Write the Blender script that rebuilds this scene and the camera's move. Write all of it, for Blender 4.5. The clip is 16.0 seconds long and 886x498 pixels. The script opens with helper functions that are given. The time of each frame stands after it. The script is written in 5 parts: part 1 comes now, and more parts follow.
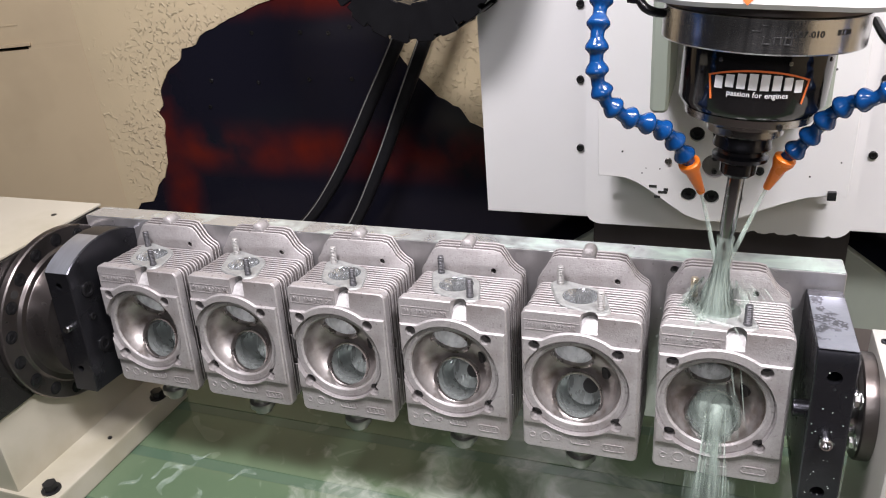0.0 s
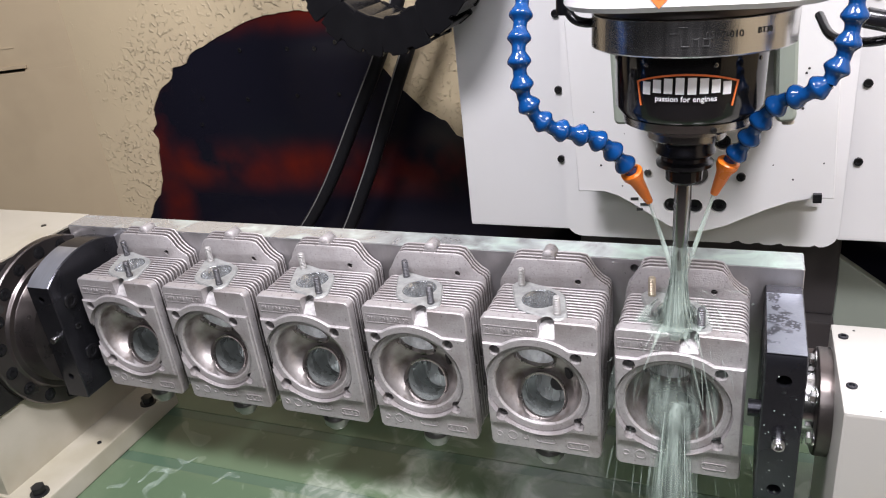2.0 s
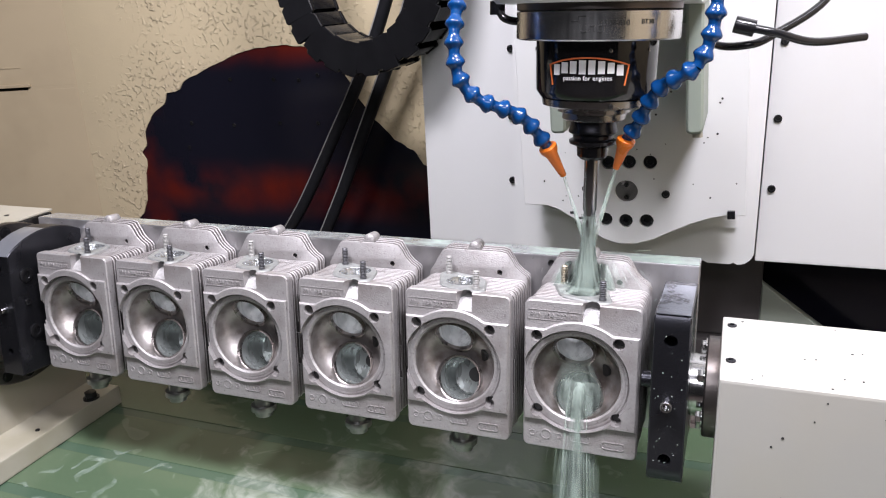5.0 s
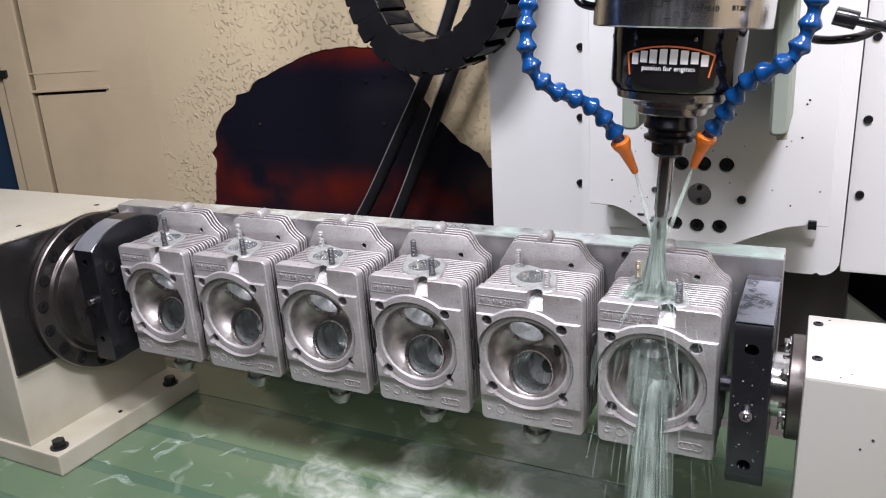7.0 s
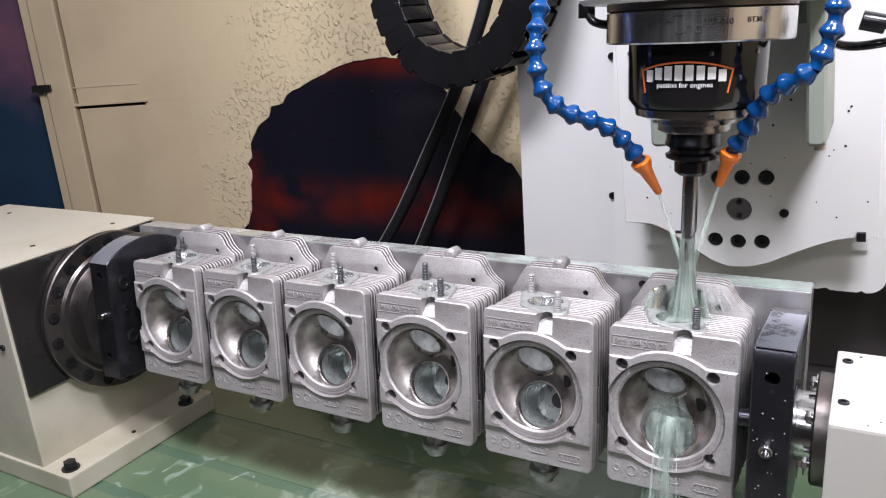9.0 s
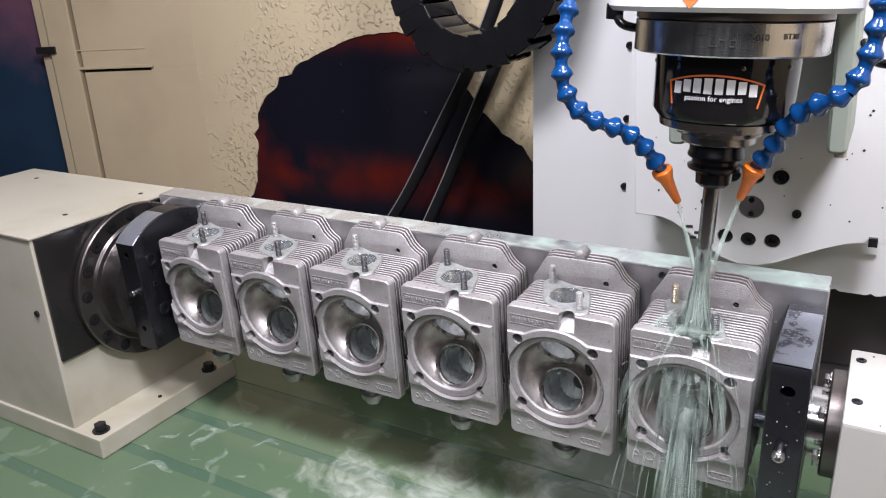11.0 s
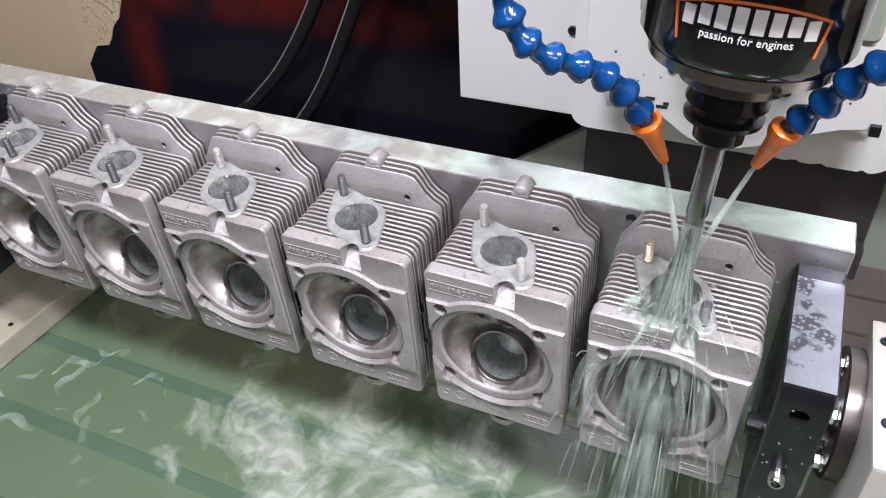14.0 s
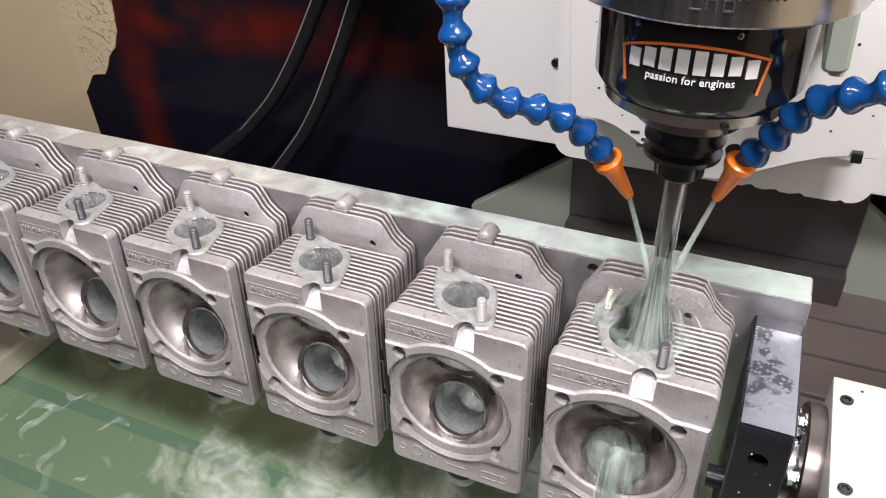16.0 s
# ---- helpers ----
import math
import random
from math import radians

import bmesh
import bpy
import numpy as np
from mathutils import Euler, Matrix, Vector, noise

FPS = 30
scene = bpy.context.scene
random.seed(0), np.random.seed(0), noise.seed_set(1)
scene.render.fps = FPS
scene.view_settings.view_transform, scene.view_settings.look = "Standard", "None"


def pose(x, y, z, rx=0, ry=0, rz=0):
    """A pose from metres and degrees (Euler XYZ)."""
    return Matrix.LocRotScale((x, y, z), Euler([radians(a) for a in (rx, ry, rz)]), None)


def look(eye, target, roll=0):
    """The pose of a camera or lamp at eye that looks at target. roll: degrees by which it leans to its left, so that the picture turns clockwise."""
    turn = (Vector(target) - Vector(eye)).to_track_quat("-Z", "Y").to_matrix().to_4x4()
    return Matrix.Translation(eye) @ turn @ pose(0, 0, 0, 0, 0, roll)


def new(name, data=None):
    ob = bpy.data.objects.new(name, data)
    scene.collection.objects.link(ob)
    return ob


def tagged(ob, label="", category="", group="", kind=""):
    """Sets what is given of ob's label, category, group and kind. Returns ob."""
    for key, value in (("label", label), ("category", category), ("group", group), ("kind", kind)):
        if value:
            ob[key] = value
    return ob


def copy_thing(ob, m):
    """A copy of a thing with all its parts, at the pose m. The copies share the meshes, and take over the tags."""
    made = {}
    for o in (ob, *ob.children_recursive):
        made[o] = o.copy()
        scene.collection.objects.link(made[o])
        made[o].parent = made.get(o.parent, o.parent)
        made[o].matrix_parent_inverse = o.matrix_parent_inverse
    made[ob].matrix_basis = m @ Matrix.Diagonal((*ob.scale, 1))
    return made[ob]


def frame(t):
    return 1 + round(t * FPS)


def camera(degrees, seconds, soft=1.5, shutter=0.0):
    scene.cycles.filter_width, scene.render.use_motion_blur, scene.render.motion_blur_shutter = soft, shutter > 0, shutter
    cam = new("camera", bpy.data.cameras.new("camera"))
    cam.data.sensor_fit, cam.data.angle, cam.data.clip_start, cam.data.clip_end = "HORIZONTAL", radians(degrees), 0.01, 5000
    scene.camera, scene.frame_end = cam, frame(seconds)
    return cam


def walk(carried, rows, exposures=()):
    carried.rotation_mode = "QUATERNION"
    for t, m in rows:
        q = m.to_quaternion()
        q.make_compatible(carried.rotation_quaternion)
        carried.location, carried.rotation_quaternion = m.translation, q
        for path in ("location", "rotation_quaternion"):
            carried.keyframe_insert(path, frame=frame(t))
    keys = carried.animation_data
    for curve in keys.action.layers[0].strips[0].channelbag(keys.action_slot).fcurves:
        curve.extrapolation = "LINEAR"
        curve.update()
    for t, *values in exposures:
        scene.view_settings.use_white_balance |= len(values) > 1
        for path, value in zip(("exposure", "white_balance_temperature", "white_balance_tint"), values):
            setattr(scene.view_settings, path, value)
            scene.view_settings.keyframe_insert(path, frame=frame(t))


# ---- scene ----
from mathutils.geometry import tessellate_polygon

cam = camera(60.44, 16.0, soft=1.1)
# seconds, eye x y z, yaw, pitch, roll
CAM = [
    (0, 0.6527, -0.5993, 0.6517, 21.422, -25.719, -5.087),
    (0.5, 0.6599, -0.6007, 0.6529, 21.381, -25.154, -4.476),
    (1, 0.6795, -0.5898, 0.6482, 21.871, -24.841, -5.133),
    (1.5, 0.6940, -0.5773, 0.6432, 22.401, -24.653, -5.676),
    (2, 0.7094, -0.5655, 0.6412, 23.310, -24.521, -6.641),
    (2.5, 0.7451, -0.5645, 0.6222, 24.557, -23.733, -7.618),
    (3, 0.7616, -0.6026, 0.6016, 22.385, -22.135, -8.165),
    (3.2, 0.7728, -0.6274, 0.5871, 21.244, -21.177, -7.538),
    (5.3, 0.7904, -0.6805, 0.5650, 21.917, -18.521, -2.271),
    (5.5, 0.7841, -0.6666, 0.5598, 22.722, -18.381, -2.399),
    (6, 0.7741, -0.6620, 0.5553, 23.957, -18.251, -2.326),
    (6.5, 0.7810, -0.6654, 0.5542, 25.178, -18.110, -2.846),
    (7, 0.7853, -0.6570, 0.5542, 26.565, -17.701, -3.294),
    (7.5, 0.7961, -0.6420, 0.5568, 28.124, -17.560, -3.846),
    (8, 0.8054, -0.6252, 0.5566, 29.582, -17.448, -4.308),
    (8.5, 0.8026, -0.6199, 0.5575, 30.249, -17.092, -4.493),
    (10.8, 0.7872, -0.6357, 0.5949, 29.883, -19.204, -3.210),
    (11, 0.7812, -0.6133, 0.5975, 30.314, -20.142, -2.592),
    (11.5, 0.7501, -0.5228, 0.6138, 28.143, -28.066, -0.850),
    (12, 0.6903, -0.4527, 0.6397, 25.245, -30.879, -0.862),
    (12.5, 0.6580, -0.4080, 0.6299, 23.821, -35.307, -0.272),
    (13, 0.6614, -0.3958, 0.6268, 23.678, -37.505, -0.489),
    (13.5, 0.6764, -0.3851, 0.6295, 24.739, -38.031, -2.090),
    (14, 0.6896, -0.3792, 0.6333, 25.663, -37.523, -2.963),
    (14.5, 0.7036, -0.3709, 0.6379, 26.670, -36.563, -3.743),
    (15, 0.7067, -0.3674, 0.6470, 26.277, -36.122, -3.563),
    (15.5, 0.7064, -0.3682, 0.6488, 25.810, -35.987, -3.207),
    (16, 0.7074, -0.3762, 0.6447, 25.532, -35.823, -2.936),
]
TABLE = [
    (0, 0.0056, -0.0124, -3.660),
    (0.5, 0.0023, -0.0066, -1.371),
    (1, 0.0020, 0.0036, 0.842),
    (1.5, 0.0010, 0.0109, 1.486),
    (2, 0.0011, 0.0170, 1.127),
    (2.5, 0.0008, 0.0175, 0.886),
    (3, -0.0010, 0.0058, 0.155),
    (3.2, -0.0016, -0.0099, -1.962),
    (5.3, 0.0048, -0.0332, -5.804),
    (5.5, 0.0052, -0.0296, -4.976),
    (6, 0.0048, -0.0266, -3.318),
    (6.5, 0.0053, -0.0175, -0.894),
    (7, 0.0049, -0.0012, 1.714),
    (7.5, 0.0012, 0.0072, 1.299),
    (8, -0.0012, 0.0003, -1.278),
    (8.5, -0.0001, -0.0172, -4.699),
    (9.1, -0.0010, -0.0210, -5.000),
    (9.6, 0.0010, -0.0130, -3.400),
    (10.2, 0.0010, 0.0060, 0.200),
    (10.8, -0.0014, 0.0184, 2.020),
    (11, -0.0013, 0.0157, 3.016),
    (11.5, -0.0033, -0.0010, 1.401),
    (12, -0.0073, -0.0165, -1.508),
    (12.5, -0.0047, -0.0244, -3.731),
    (13, -0.0009, -0.0170, -3.454),
    (13.5, 0.0039, 0.0011, 0.321),
    (14, 0.0013, 0.0097, 3.844),
    (14.5, -0.0008, 0.0157, 5.107),
    (15, -0.0066, 0.0078, 2.935),
    (15.5, -0.0071, -0.0086, -1.152),
    (16, -0.0031, -0.0189, -3.679),
]

walk(cam, [(t, pose(x, y, z, 0, 0, yaw) @ pose(0, 0, 0, 90 + pitch) @ pose(0, 0, 0, 0, 0, roll)) for t, x, y, z, yaw, pitch, roll in CAM],
     [(0.0, 0.0, 6750, 10), (3.0, 0.0, 6500, 10), (12.0, 0.0, 6400, 10), (14.5, 0.0, 6550, 10), (15.5, 0.0, 6850, 10), (16.0, 0.0, 6950, 10)])
AXIS_Y, AXIS_Z = 0.0414, 0.2040
PITCH = 0.125

# ---- light ----
world = bpy.data.worlds.new("workshop")
scene.world = world
world.use_nodes = True
world.node_tree.nodes["Background"].inputs[0].default_value = (0.96, 0.94, 1.0, 1)
world.node_tree.nodes["Background"].inputs[1].default_value = 0.018
scene.view_settings.exposure = 0.0


def area_lamp(name, eye, target, sx, sy, watts, colour=(0.95, 0.92, 1.0)):
    data = bpy.data.lights.new(name, "AREA")
    data.shape, data.size, data.size_y, data.energy, data.color = "RECTANGLE", sx, sy, watts, colour
    ob = new(name, data)
    ob.matrix_world = look(eye, target)
    return ob


area_lamp("work_light", (0.30, -0.44, 1.50), (0.62, 0.15, 0.2), 0.40, 0.20, 26.0)
area_lamp("work_light", (1.10, -0.50, 1.50), (0.68, 0.10, 0.15), 0.40, 0.20, 30.0)
# Unseen fill lamp added out front to brighten faces towards the open workshop.
area_lamp("room_light", (0.75, -1.75, 1.55), (0.65, 0.1, 0.2), 1.2, 0.35, 12.0)


# ---- materials ----
def material(name, colour, rough=0.5, metal=0.0, vary=0.12, scale=30.0, bump=0.0, bump_scale=120.0, rough_vary=0.1, dirt=None, dirt_scale=8.0, dirt_amount=0.5, stretch=(1, 1, 1), coat=0.0):
    m = bpy.data.materials.new(name)
    m.use_nodes = True
    nt = m.node_tree
    b = nt.nodes["Principled BSDF"]
    L = nt.links.new
    tc = nt.nodes.new("ShaderNodeTexCoord")
    mp = nt.nodes.new("ShaderNodeMapping")
    mp.inputs["Scale"].default_value = stretch
    L(tc.outputs["Object"], mp.inputs["Vector"])
    n1 = nt.nodes.new("ShaderNodeTexNoise")
    n1.inputs["Scale"].default_value, n1.inputs["Detail"].default_value = scale, 6
    L(mp.outputs["Vector"], n1.inputs["Vector"])
    ramp = nt.nodes.new("ShaderNodeMapRange")
    ramp.inputs["To Min"].default_value, ramp.inputs["To Max"].default_value = 1 - vary, 1 + vary
    L(n1.outputs["Fac"], ramp.inputs["Value"])
    mul = nt.nodes.new("ShaderNodeVectorMath")
    mul.operation = "SCALE"
    mul.inputs[0].default_value = colour[:3]
    L(ramp.outputs["Result"], mul.inputs["Scale"])
    col = mul.outputs["Vector"]
    if dirt:
        n2 = nt.nodes.new("ShaderNodeTexNoise")
        n2.inputs["Scale"].default_value, n2.inputs["Detail"].default_value = dirt_scale, 8
        L(mp.outputs["Vector"], n2.inputs["Vector"])
        cr = nt.nodes.new("ShaderNodeMapRange")
        cr.inputs["From Min"].default_value, cr.inputs["From Max"].default_value = 0.5, 0.72
        cr.inputs["To Max"].default_value = dirt_amount
        L(n2.outputs["Fac"], cr.inputs["Value"])
        mix = nt.nodes.new("ShaderNodeMix")
        mix.data_type = "RGBA"
        L(cr.outputs["Result"], mix.inputs["Factor"])
        L(col, mix.inputs["A"])
        mix.inputs["B"].default_value = (*dirt, 1)
        col = mix.outputs["Result"]
    L(col, b.inputs["Base Color"])
    b.inputs["Metallic"].default_value = metal
    b.inputs["Coat Weight"].default_value = coat
    rr = nt.nodes.new("ShaderNodeMapRange")
    rr.inputs["To Min"].default_value, rr.inputs["To Max"].default_value = max(0.02, rough - rough_vary), min(1, rough + rough_vary)
    L(n1.outputs["Fac"], rr.inputs["Value"])
    L(rr.outputs["Result"], b.inputs["Roughness"])
    if bump:
        n3 = nt.nodes.new("ShaderNodeTexNoise")
        n3.inputs["Scale"].default_value, n3.inputs["Detail"].default_value = bump_scale, 4
        L(mp.outputs["Vector"], n3.inputs["Vector"])
        bp = nt.nodes.new("ShaderNodeBump")
        bp.inputs["Strength"].default_value, bp.inputs["Distance"].default_value = bump, 0.002
        L(n3.outputs["Fac"], bp.inputs["Height"])
        L(bp.outputs["Normal"], b.inputs["Normal"])
    return m


def cast_metal():
    """Tumbled cast aluminium: fine grain, sooty blotches and bright worn specks."""
    m = material("cast_aluminium", (0.400, 0.382, 0.382), 0.50, 0.45, 0.22, 420, 0.0, 420, 0.12, (0.23, 0.20, 0.19), 22, 0.8)
    nt = m.node_tree
    b, L = nt.nodes["Principled BSDF"], nt.links.new
    tc = nt.nodes["Texture Coordinate"]
    fine = nt.nodes.new("ShaderNodeTexNoise")
    fine.inputs["Scale"].default_value, fine.inputs["Detail"].default_value = 750, 3
    L(tc.outputs["Object"], fine.inputs["Vector"])
    mid = nt.nodes.new("ShaderNodeTexNoise")
    mid.inputs["Scale"].default_value, mid.inputs["Detail"].default_value = 160, 5
    L(tc.outputs["Object"], mid.inputs["Vector"])
    both = nt.nodes.new("ShaderNodeMath")
    both.operation = "MULTIPLY_ADD"
    both.inputs[1].default_value = 0.5
    L(mid.outputs["Fac"], both.inputs[0])
    L(fine.outputs["Fac"], both.inputs[2])
    # small dark pits and grime specks
    pit = nt.nodes.new("ShaderNodeTexNoise")
    pit.inputs["Scale"].default_value, pit.inputs["Detail"].default_value = 260, 4
    L(tc.outputs["Object"], pit.inputs["Vector"])
    mask = nt.nodes.new("ShaderNodeMapRange")
    mask.inputs["From Min"].default_value, mask.inputs["From Max"].default_value = 0.60, 0.70
    mask.inputs["To Max"].default_value = 0.55
    L(pit.outputs["Fac"], mask.inputs["Value"])
    mix = nt.nodes.new("ShaderNodeMix")
    mix.data_type = "RGBA"
    L(mask.outputs["Result"], mix.inputs["Factor"])
    L(b.inputs["Base Color"].links[0].from_socket, mix.inputs["A"])
    mix.inputs["B"].default_value = (0.16, 0.142, 0.135, 1)
    L(mix.outputs["Result"], b.inputs["Base Color"])
    bp = nt.nodes.new("ShaderNodeBump")
    bp.inputs["Strength"].default_value, bp.inputs["Distance"].default_value = 0.5, 0.0009
    L(both.outputs["Value"], bp.inputs["Height"])
    L(bp.outputs["Normal"], b.inputs["Normal"])
    return m


CAST = cast_metal()
FLANGE = material("milled_flange", (0.315, 0.325, 0.318), 0.50, 0.35, 0.45, 150, 0.45, 320, 0.12, (0.20, 0.205, 0.20), 80, 0.8)
SEAT_BURNT = material("burnt_valve_seat", (0.27, 0.245, 0.235), 0.28, 0.9, 0.3, 90)
# Dark fin flanks: grime plus the shade of the grooves put into colour.
FLANK = material("shaded_grimy_flank", (0.15, 0.135, 0.132), 0.45, 0.4, 0.35, 300, 0.2, 700, 0.12, (0.11, 0.095, 0.09), 40, 0.7)
NOTCH = material("ground_notch", (0.43, 0.42, 0.42), 0.5, 0.30, 0.4, 260, 0.35, 420, 0.12, (0.30, 0.29, 0.28), 160, 0.6)
# Core between the fins; its dark colour stands in for deep shade.
CORE_SHADE = material("shaded_core", (0.20, 0.185, 0.18), 0.5, 0.4, 0.4, 150, 0.3, 500, 0.1, (0.09, 0.075, 0.07), 30, 0.7)
CHAIN = material("chain_plastic", (0.008, 0.008, 0.009), 0.20, 0.0, 0.3, 40, 0.03, 200, 0.08)
CHAMBER = material("machined_chamber", (0.42, 0.395, 0.385), 0.42, 0.80, 0.40, 40, 0.12, 900, 0.12, (0.13, 0.10, 0.085), 34, 0.8)
def deposits(m):
    """Brown burnt deposits, heavier in some heads than in others."""
    nt = m.node_tree
    b, L = nt.nodes["Principled BSDF"], nt.links.new
    info = nt.nodes.new("ShaderNodeObjectInfo")
    blot = nt.nodes.new("ShaderNodeTexNoise")
    blot.inputs["Scale"].default_value, blot.inputs["Detail"].default_value = 55, 6
    L(nt.nodes["Texture Coordinate"].outputs["Object"], blot.inputs["Vector"])
    shift = nt.nodes.new("ShaderNodeMath")
    shift.operation = "MULTIPLY_ADD"
    shift.inputs[1].default_value = 0.22
    L(info.outputs["Random"], shift.inputs[0])
    L(blot.outputs["Fac"], shift.inputs[2])
    cover_ = nt.nodes.new("ShaderNodeMapRange")
    cover_.inputs["From Min"].default_value, cover_.inputs["From Max"].default_value = 0.60, 0.82
    cover_.inputs["To Max"].default_value = 0.75
    L(shift.outputs["Value"], cover_.inputs["Value"])
    mix = nt.nodes.new("ShaderNodeMix")
    mix.data_type = "RGBA"
    L(cover_.outputs["Result"], mix.inputs["Factor"])
    L(b.inputs["Base Color"].links[0].from_socket, mix.inputs["A"])
    mix.inputs["B"].default_value = (0.15, 0.115, 0.095, 1)
    L(mix.outputs["Result"], b.inputs["Base Color"])


deposits(CHAMBER)
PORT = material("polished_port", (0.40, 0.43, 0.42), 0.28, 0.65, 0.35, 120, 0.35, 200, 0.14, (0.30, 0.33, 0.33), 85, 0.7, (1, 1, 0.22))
# Paler copy of PORT: light falling down the bore put into the colour.
PORT_LIT = material("lit_wet_intake_port", (0.74, 0.76, 0.76), 0.28, 0.05, 0.3, 120, 0.4, 160, 0.12, (0.45, 0.48, 0.50), 85, 0.6, (1, 1, 0.22))
BORE = material("wet_bore", (0.50, 0.52, 0.53), 0.14, 0.8, 0.8, 150, 0.9, 210, 0.16, (0.12, 0.13, 0.14), 110, 0.9, (1, 1, 0.6))
BEAM = material("dirty_milled_aluminium", (0.52, 0.51, 0.52), 0.32, 0.85, 0.25, 60, 0.15, 250, 0.12, (0.24, 0.225, 0.22), 16, 0.7, (1, 1, 0.45))
STEEL_DARK = material("blackened_steel", (0.050, 0.051, 0.060), 0.27, 0.85, 0.3, 15, 0.06, 300, 0.10, (0.11, 0.11, 0.12), 10, 0.5)
RIM = material("lit_turned_rim", (0.55, 0.58, 0.64), 0.42, 0.9, 0.15, 30, 0.03, 300, 0.08, stretch=(8, 1, 1))
STEEL_FACE = material("oiled_steel_face", (0.060, 0.056, 0.056), 0.28, 0.8, 0.25, 10, 0.05, 200, 0.12)
DISC = material("turned_face_disc", (0.135, 0.122, 0.118), 0.30, 0.9, 0.35, 26, 0.05, 200, 0.12, (0.07, 0.062, 0.06), 14, 0.7)
STEEL = material("bright_steel", (0.62, 0.62, 0.62), 0.18, 1.0, 0.1, 20, 0.03, 300, 0.06)
BRUSHED = material("brushed_clamp_steel", (0.66, 0.66, 0.66), 0.24, 1.0, 0.12, 260, 0.04, 400, 0.08, stretch=(1, 1, 0.02))
STEEL_GREY = material("turned_steel", (0.36, 0.35, 0.34), 0.26, 1.0, 0.15, 40, 0.03, 300, 0.08)
STEEL_BROWN = material("stained_flange_steel", (0.15, 0.135, 0.128), 0.34, 0.9, 0.3, 40, 0.05, 300, 0.1, (0.09, 0.06, 0.05), 20, 0.6)
BOLT = material("black_bolt", (0.012, 0.012, 0.013), 0.38, 0.2, 0.3, 60)
STUD = material("steel_stud", (0.11, 0.11, 0.118), 0.48, 0.6, 0.3, 200)
STUD_PALE = material("zinc_stud", (0.36, 0.355, 0.345), 0.55, 0.35, 0.3, 200)
NUT = material("wet_zinc_nut", (0.30, 0.30, 0.29), 0.35, 0.8, 0.3, 120)
BRASS = material("yellow_zinc_stud", (0.52, 0.46, 0.36), 0.40, 0.8, 0.2, 200)
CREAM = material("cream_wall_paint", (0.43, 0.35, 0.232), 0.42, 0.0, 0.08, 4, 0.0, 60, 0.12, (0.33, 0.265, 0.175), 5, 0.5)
WHITE = material("white_machine_paint", (0.75, 0.75, 0.75), 0.35, 0.0, 0.05, 5, 0.03, 200, 0.08, (0.72, 0.71, 0.68), 6, 0.35)
BOXPAINT = material("ivory_machine_paint", (0.42, 0.395, 0.325), 0.40, 0.0, 0.06, 6, 0.05, 200, 0.1, (0.26, 0.235, 0.145), 9, 0.45)
TAILPAINT = material("cream_white_machine_paint", (0.42, 0.41, 0.378), 0.38, 0.0, 0.06, 6, 0.04, 200, 0.1, (0.44, 0.41, 0.34), 8, 0.4)
HOUSING = material("grey_green_casting_paint", (0.29, 0.33, 0.28), 0.45, 0.0, 0.08, 10, 0.1, 150)
def bare_panel():
    """Glossy navy-black panel with red primer along the rim and in a low band."""
    m = material("bare_rusty_panel", (0.010, 0.010, 0.016), 0.15, 0.0, 0.4, 6, 0.02, 60, 0.06)
    nt = m.node_tree
    b, L = nt.nodes["Principled BSDF"], nt.links.new
    tc = nt.nodes["Texture Coordinate"]
    cloud = nt.nodes.new("ShaderNodeTexNoise")
    cloud.inputs["Scale"].default_value, cloud.inputs["Detail"].default_value = 7, 4
    L(tc.outputs["Object"], cloud.inputs["Vector"])
    sep = nt.nodes.new("ShaderNodeSeparateXYZ")
    L(tc.outputs["Object"], sep.inputs["Vector"])

    def bump_at(socket, centre, width):
        a = nt.nodes.new("ShaderNodeMath")
        a.operation = "SUBTRACT"
        a.inputs[1].default_value = centre
        L(socket, a.inputs[0])
        c = nt.nodes.new("ShaderNodeMath")
        c.operation = "ABSOLUTE"
        L(a.outputs["Value"], c.inputs[0])
        r = nt.nodes.new("ShaderNodeMapRange")
        r.interpolation_type = "SMOOTHSTEP"
        r.inputs["From Max"].default_value = width
        r.inputs["To Min"].default_value, r.inputs["To Max"].default_value = 1.0, 0.0
        L(c.outputs["Value"], r.inputs["Value"])
        return r.outputs["Result"]

    def join(p, q, operation):
        a = nt.nodes.new("ShaderNodeMath")
        a.operation = operation
        L(p, a.inputs[0])
        L(q, a.inputs[1])
        return a.outputs["Value"]

    low, high, side = bump_at(sep.outputs["Z"], 0.185, 0.075), bump_at(sep.outputs["Z"], 0.490, 0.060), bump_at(sep.outputs["X"], -0.455, 0.070)
    mask = join(join(low, high, "MAXIMUM"), side, "MAXIMUM")
    wide = nt.nodes.new("ShaderNodeMapRange")
    wide.inputs["From Min"].default_value, wide.inputs["From Max"].default_value = 0.36, 0.62
    L(cloud.outputs["Fac"], wide.inputs["Value"])
    mask = join(mask, wide.outputs["Result"], "MULTIPLY")
    mix = nt.nodes.new("ShaderNodeMix")
    mix.data_type = "RGBA"
    L(mask, mix.inputs["Factor"])
    mix.inputs["A"].default_value = (0.008, 0.008, 0.014, 1)
    mix.inputs["B"].default_value = (0.095, 0.011, 0.007, 1)
    L(mix.outputs["Result"], b.inputs["Base Color"])
    b.inputs["Specular IOR Level"].default_value = 0.3
    return m


